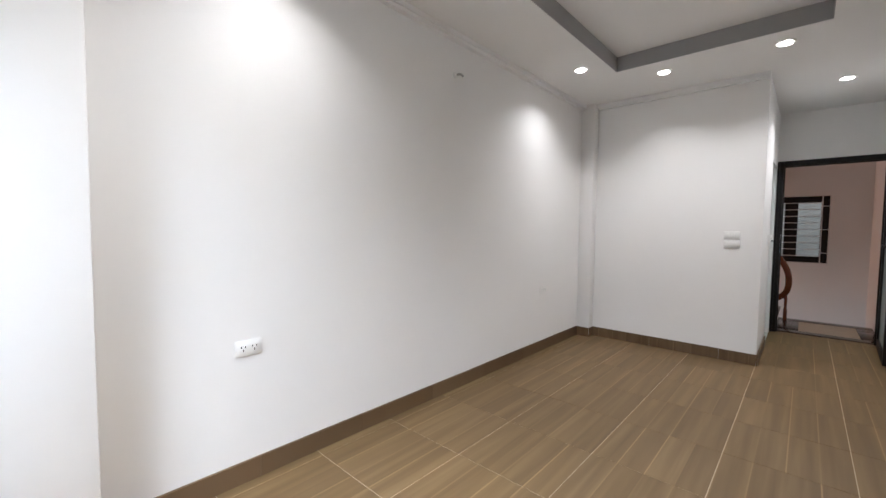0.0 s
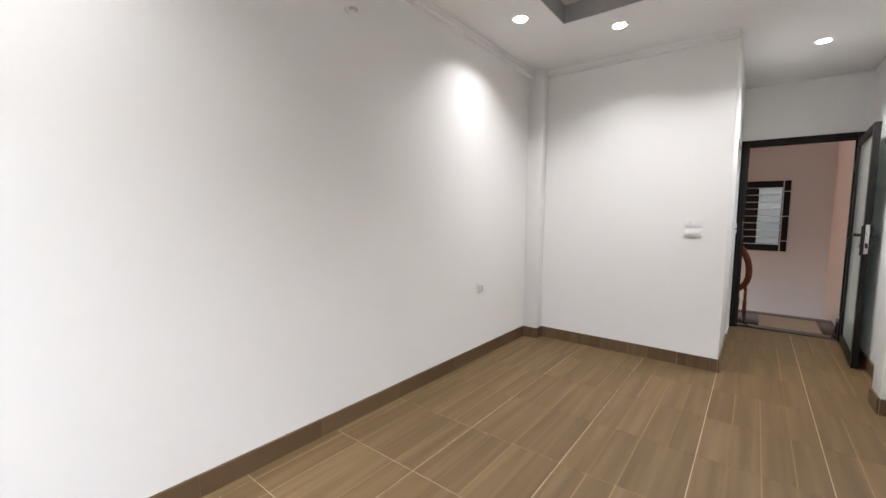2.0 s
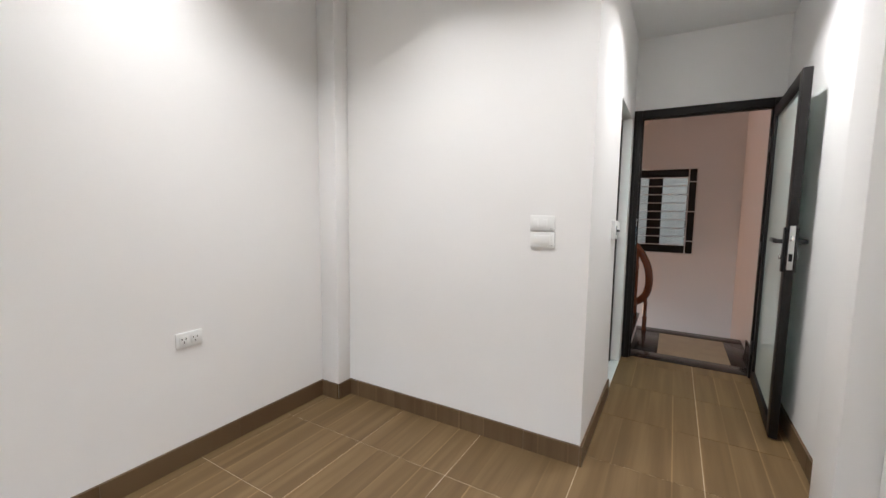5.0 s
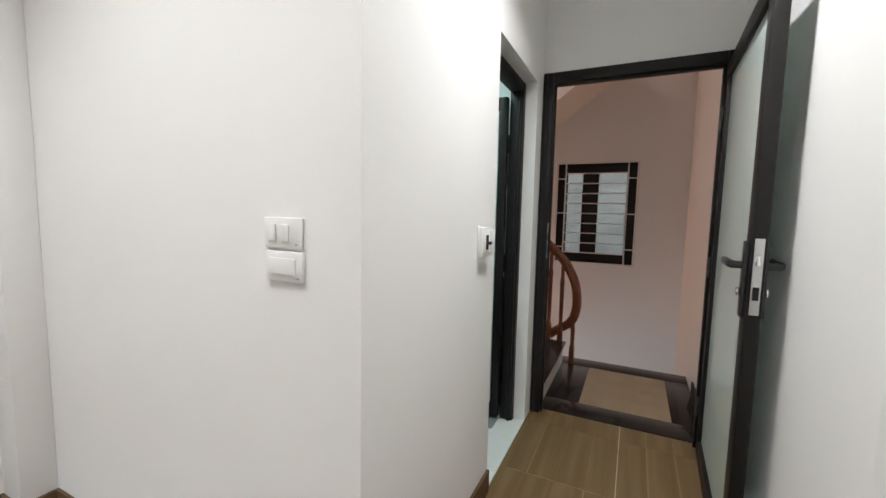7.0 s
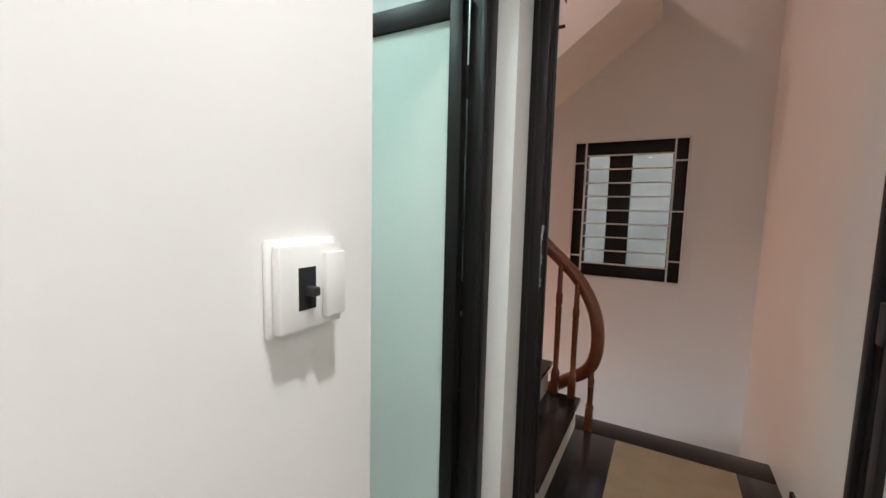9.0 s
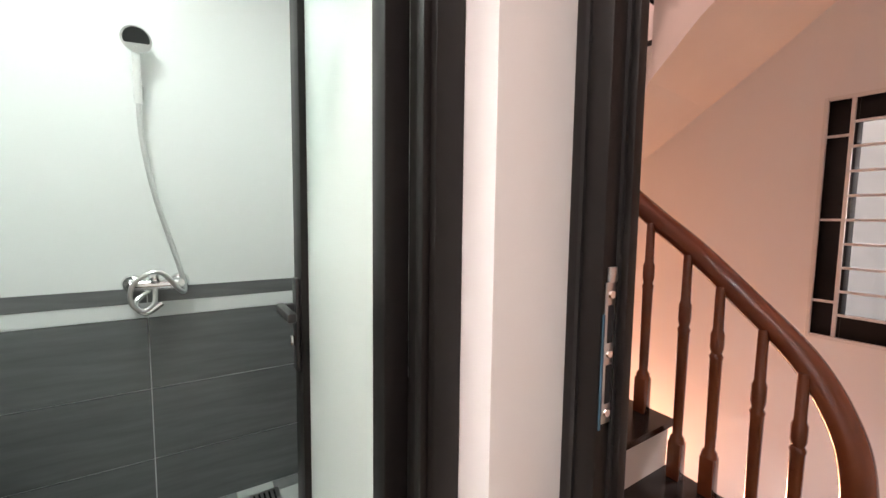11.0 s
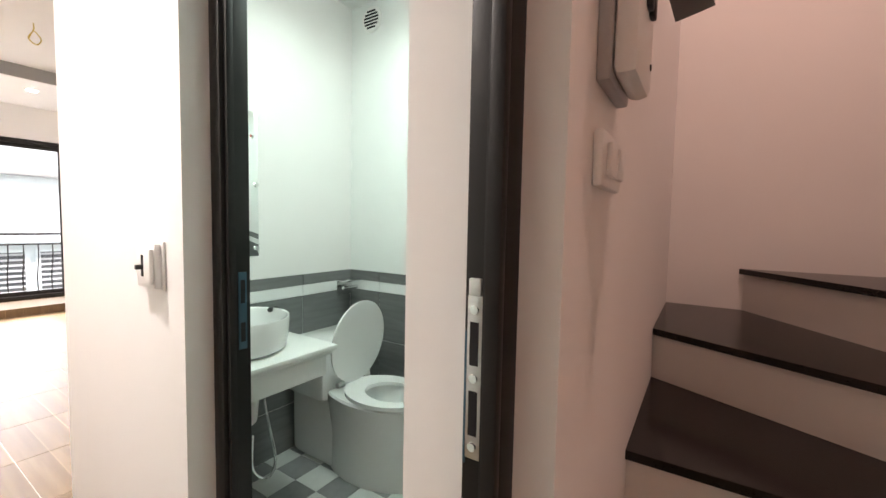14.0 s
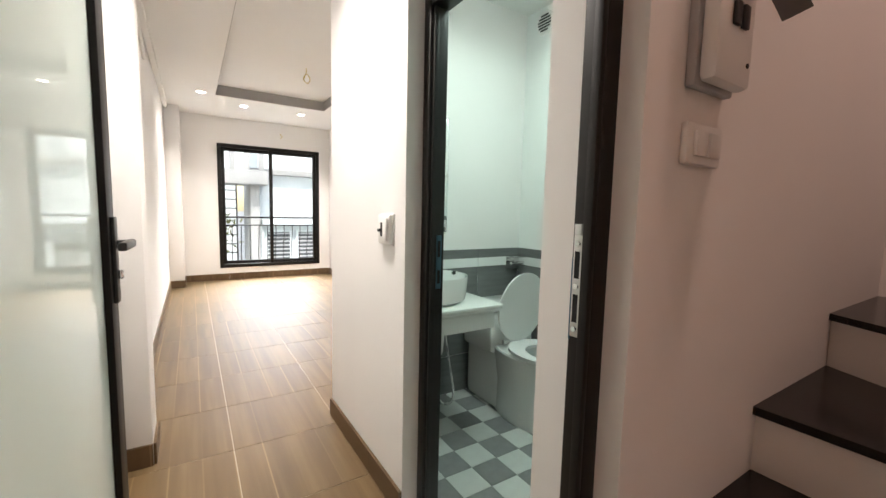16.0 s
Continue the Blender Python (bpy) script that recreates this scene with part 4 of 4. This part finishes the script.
for i in range(6):
    z = 2.40 - 0.045 + i * 0.018
    w = math.sqrt(0.055 ** 2 - (z - 2.40) ** 2)
    bpart("slot", (-1.5525, -1.5505, 4.715 - w, 4.715 + w, z - 0.005, z + 0.005), HOLE_SHADE, vn)

mxr = thing("shower_mixer", (BW, 5.573, 0.97), "chrome wall shower mixer with two round unions", "tap")
yx, zx = 5.575, 0.965
bm = bmesh.new()
cyl(bm, (BW + 0.06, yx - 0.075, zx), (BW + 0.06, yx + 0.075, zx), 0.022)
part("body", bm, CHROME, mxr, smooth=True)
for dy in (-0.075, 0.075):
    bm = bmesh.new()
    cyl(bm, (BW + 0.01, yx + dy, zx), (BW + 0.06, yx + dy, zx), 0.018)
    cyl(bm, (BW + 0.002, yx + dy, zx), (BW + 0.014, yx + dy, zx), 0.034, 0.028)
    part("union", bm, CHROME, mxr, smooth=True)
bpart("lever", (BW + 0.04, BW + 0.12, yx - 0.014, yx + 0.014, zx + 0.022, zx + 0.045), CHROME, mxr, 0.006)
bm = bmesh.new()
tube(bm, [(BW + 0.06, yx - 0.02, zx - 0.02), (BW + 0.09, yx - 0.06, zx - 0.06), (BW + 0.09, yx - 0.03, zx - 0.10), (BW + 0.08, yx + 0.02, zx - 0.07)], 0.010, 10)
part("spout", bm, CHROME, mxr, smooth=True)
sh = thing("hand_shower", (BW, 5.55, 1.62), "chrome hand shower with black face and a hanging steel hose", "shower")
bpart("wall_bracket", (BW + 0.002, BW + 0.04, 5.535, 5.565, 1.645, 1.70), CHROME, sh, 0.006)
bm = bmesh.new()
tube(bm, [(BW + 0.045, 5.55, 1.63), (BW + 0.055, 5.55, 1.70), (BW + 0.075, 5.55, 1.82)], 0.012, 12)
part("handle", bm, PLASTIC, sh, smooth=True)
bm = bmesh.new()
cyl(bm, (BW + 0.060, 5.55, 1.842), (BW + 0.085, 5.555, 1.842), 0.042, 0.046, 28)
head = part("head", bm, CHROME, sh, smooth=True)
bm = bmesh.new()
cyl(bm, (BW + 0.085, 5.555, 1.842), (BW + 0.089, 5.556, 1.8405), 0.040, 0.038, 28)
part("face", bm, BLACK_PLASTIC, head, "black spray face", smooth=True)
bm = bmesh.new()
tube(bm, [(BW + 0.045, 5.55, 1.64), (BW + 0.045, 5.555, 1.50), (BW + 0.04, 5.585, 1.30), (BW + 0.045, 5.635, 1.10), (BW + 0.05, 5.665, 0.97), (BW + 0.06, 5.665, 0.93), (BW + 0.085, 5.645, 0.95), (BW + 0.095, 5.60, 1.01), (BW + 0.10, 5.555, 1.01), (BW + 0.10, 5.51, 0.97), (BW + 0.10, 5.505, 0.91), (BW + 0.095, 5.535, 0.875), (BW + 0.085, 5.57, 0.895), (BW + 0.07, 5.575, 0.95)], 0.0085, 8)
part("hose", bm, STEEL, sh, smooth=True)
hk = thing("towel_hook", (BW, 5.46, 2.06), "chrome double robe hook high on the tiled wall", "hook")
bm = bmesh.new()
tube(bm, [(BW + 0.003, 5.355, 2.10), (BW + 0.03, 5.355, 2.10), (BW + 0.03, 5.43, 2.11), (BW + 0.04, 5.475, 2.07), (BW + 0.05, 5.46, 2.05)], 0.008, 8)
part("arm", bm, CHROME, hk, smooth=True)
rdp = thing("water_outlet", (BW, 5.214, 2.04), "white capped water outlet with a red plug", "pipe cap")
bm = bmesh.new()
cyl(bm, (BW + 0.002, 5.214, 2.04), (BW + 0.03, 5.214, 2.04), 0.022)
cap = part("collar", bm, PLASTIC, rdp, smooth=True)
bm = bmesh.new()
cyl(bm, (BW + 0.03, 5.214, 2.045), (BW + 0.045, 5.214, 2.045), 0.014)
part("plug", bm, RED, cap, smooth=True)
bpn = thing("bathroom_ceiling_lamp", (-1.0, 5.35, 2.47), "round flush bathroom ceiling lamp, switched on", "lamp")
bm = bmesh.new()
lathe(bm, [(0.15, 2.452), (0.16, 2.46), (0.16, 2.498)], (-1.0, 5.35), 32)
part("diffuser", bm, GLOW_COOL, bpn, smooth=True)
fd = thing("floor_drain", (-1.665, 5.93, 0.004), "steel floor drain grate", "drain")
bpart("grate", (-1.725, -1.605, 5.87, 5.99, 0.004, 0.009), STEEL, fd, 0.001)
for i in range(5):
    bpart("slot", (-1.71, -1.62, 5.885 + i * 0.02, 5.893 + i * 0.02, 0.009, 0.0095), HOLE_SHADE, fd)

# -------- skirting and tiles, laid piece by piece --------
SK, TH = 0.10, 0.012


def skirting(name, pts, side):
    """Skirting tiles along a run of axis-parallel corners; side is +1 where the room lies left of the run."""
    ob = tagged(new(name), "brown wood-look tile skirting", "skirting", "", "structure")
    for (x0, y0), (x1, y1) in zip(pts, pts[1:]):
        d = Vector((x1 - x0, y1 - y0))
        ln = d.length
        d.normalize()
        n = Vector((-d.y, d.x)) * side
        s = 0.0
        while s < ln - 0.001:
            e2 = min(s + 0.6, ln)
            a, b = Vector((x0, y0)) + d * (s + 0.001), Vector((x0, y0)) + d * (e2 - 0.001)
            c, f = a + n * TH, b + n * TH
            xs, ys = [v.x for v in (a, b, c, f)], [v.y for v in (a, b, c, f)]
            bpart("skirting_tile", (min(xs), max(xs), min(ys), max(ys), 0.0, SK + random.uniform(-0.0015, 0.0015)), SKIRT, ob, 0.0)
            s = e2
    return ob


skirting("skirting_west", [(WEST, 0.14), (WEST, 4.33), (-1.745, 4.33), (-1.745, W1), (HX, W1)], -1)
skirting("skirting_hall", [(HX, W1 - 0.012), (HX, BY0)], -1)
skirting("skirting_east", [(EAST, 6.13), (EAST, 4.48), (0.572, 4.48), (0.572, 4.26), (EAST, 4.26), (EAST, -0.19), (0.5, -0.19), (0.5, SOUTH), (-1.74, SOUTH), (-1.74, 0.14), (WEST, 0.14)], -1)
skl = tagged(new("skirting_landing"), "black granite skirting at the landing", "skirting", "", "structure")
bpart("skirting_tile", (STE - 0.012, STE, DY1 + 0.02, 6.85, 0.002, 0.11), GRANITE, skl)

fl = tagged(new("floor_tiles"), "brown wood-look ceramic floor tiles with pale joints", "floor", "", "structure")
tile_cache = {}


def piece(name, x0, x1, y0, y1, z0, z1, mat, parent, cache):
    key = (name, mat.name, round(x1 - x0, 4), round(y1 - y0, 4), round(z1 - z0, 4))
    if key not in cache:
        bm = bmesh.new()
        hx, hy, hz = (x1 - x0) / 2, (y1 - y0) / 2, (z1 - z0) / 2
        box(bm, -hx, hx, -hy, hy, -hz, hz)
        cache[key] = mesh_of(name, bm, mat)
    ob = new(name, cache[key])
    ob.location = ((x0 + x1) / 2, (y0 + y1) / 2, (z0 + z1) / 2)
    ob.parent = parent
    return ob


J = 0.0015
gx = [WEST] + [-1.822 + 0.518 * k for k in range(0, 5)] + [EAST]
gy = [SOUTH] + [-0.46 + 0.5 * k for k in range(0, 14)] + [6.203]
for a, b in zip(gx, gx[1:]):
    for c, d in zip(gy, gy[1:]):
        x0 = a
        if c >= W1 - 0.05:
            if b <= HX + 0.02:
                continue
            x0 = max(a, HX)
        if d - c < 0.01 or b - x0 < 0.01:
            continue
        piece("floor_tile", x0 + J, b - J, c + J, d - J, -0.008, 0.0, FLOOR, fl, tile_cache)

bf = tagged(new("bathroom_floor"), "grey and white chequered bathroom floor tiles", "floor", "", "structure")
Q = 0.147
for i in range(-3, 8):
    for j in range(-5, 8):
        x0, x1 = max(-0.826 - i * Q, BW), min(-0.679 - i * Q, BE)
        y0, y1 = max(5.093 + j * Q, BS), min(5.093 + (j + 1) * Q, BN)
        if x1 - x0 > 0.01 and y1 - y0 > 0.01:
            piece("floor_tile", x0 + 0.001, x1 - 0.001, y0 + 0.001, y1 - 0.001, -0.008, 0.003, CHECK_D if (i + j) % 2 else CHECK_L, bf, tile_cache)
piece("threshold", HX - 0.14, HX, BY0, BY1, -0.008, 0.004, CHECK_L, bf, tile_cache)

wt = tagged(new("bathroom_wall_tiles"), "dark grey streaked wall tiles under a white and grey border", "wall tiles", "", "structure")
RZ = [(0.006, 0.253), (0.257, 0.542), (0.546, 0.829)]


def tiled(axis, at, sgn, u0, u1, first):
    """A tiled dado; axis is the wall's normal, u runs along the wall."""
    us = [u0]
    u = u0 + first
    while u < u1 - 0.01:
        us.append(u)
        u += 0.6
    us.append(u1)
    for a, b in zip(us, us[1:]):
        rows = [(z0, z1, DARKTILE, 0.004, "wall_tile") for z0, z1 in RZ] + [(0.832, 0.888, WHITETILE, 0.005, "border_tile"), (0.889, 0.946, STRIPTILE, 0.007, "border_tile")]
        for z0, z1, mat, th, nm in rows:
            lo, hi = sorted((at, at + sgn * th))
            if axis == "x":
                piece(nm, lo, hi, a + 0.002, b - 0.002, z0, z1, mat, wt, tile_cache)
            else:
                piece(nm, a + 0.002, b - 0.002, lo, hi, z0, z1, mat, wt, tile_cache)


tiled("x", BW, 1, 4.99, BN, 0.554)
tiled("x", -1.562, 1, BS, 4.99, 0.24)
tiled("y", 4.99, 1, BW + 0.007, -1.562, 0.15)
tiled("y", BS, 1, -1.555, BE, 0.35)
tiled("y", BN, -1, BW + 0.007, BE, 0.6)
tiled("x", BE, -1, BS + 0.007, BY0 - 0.001, 0.6)
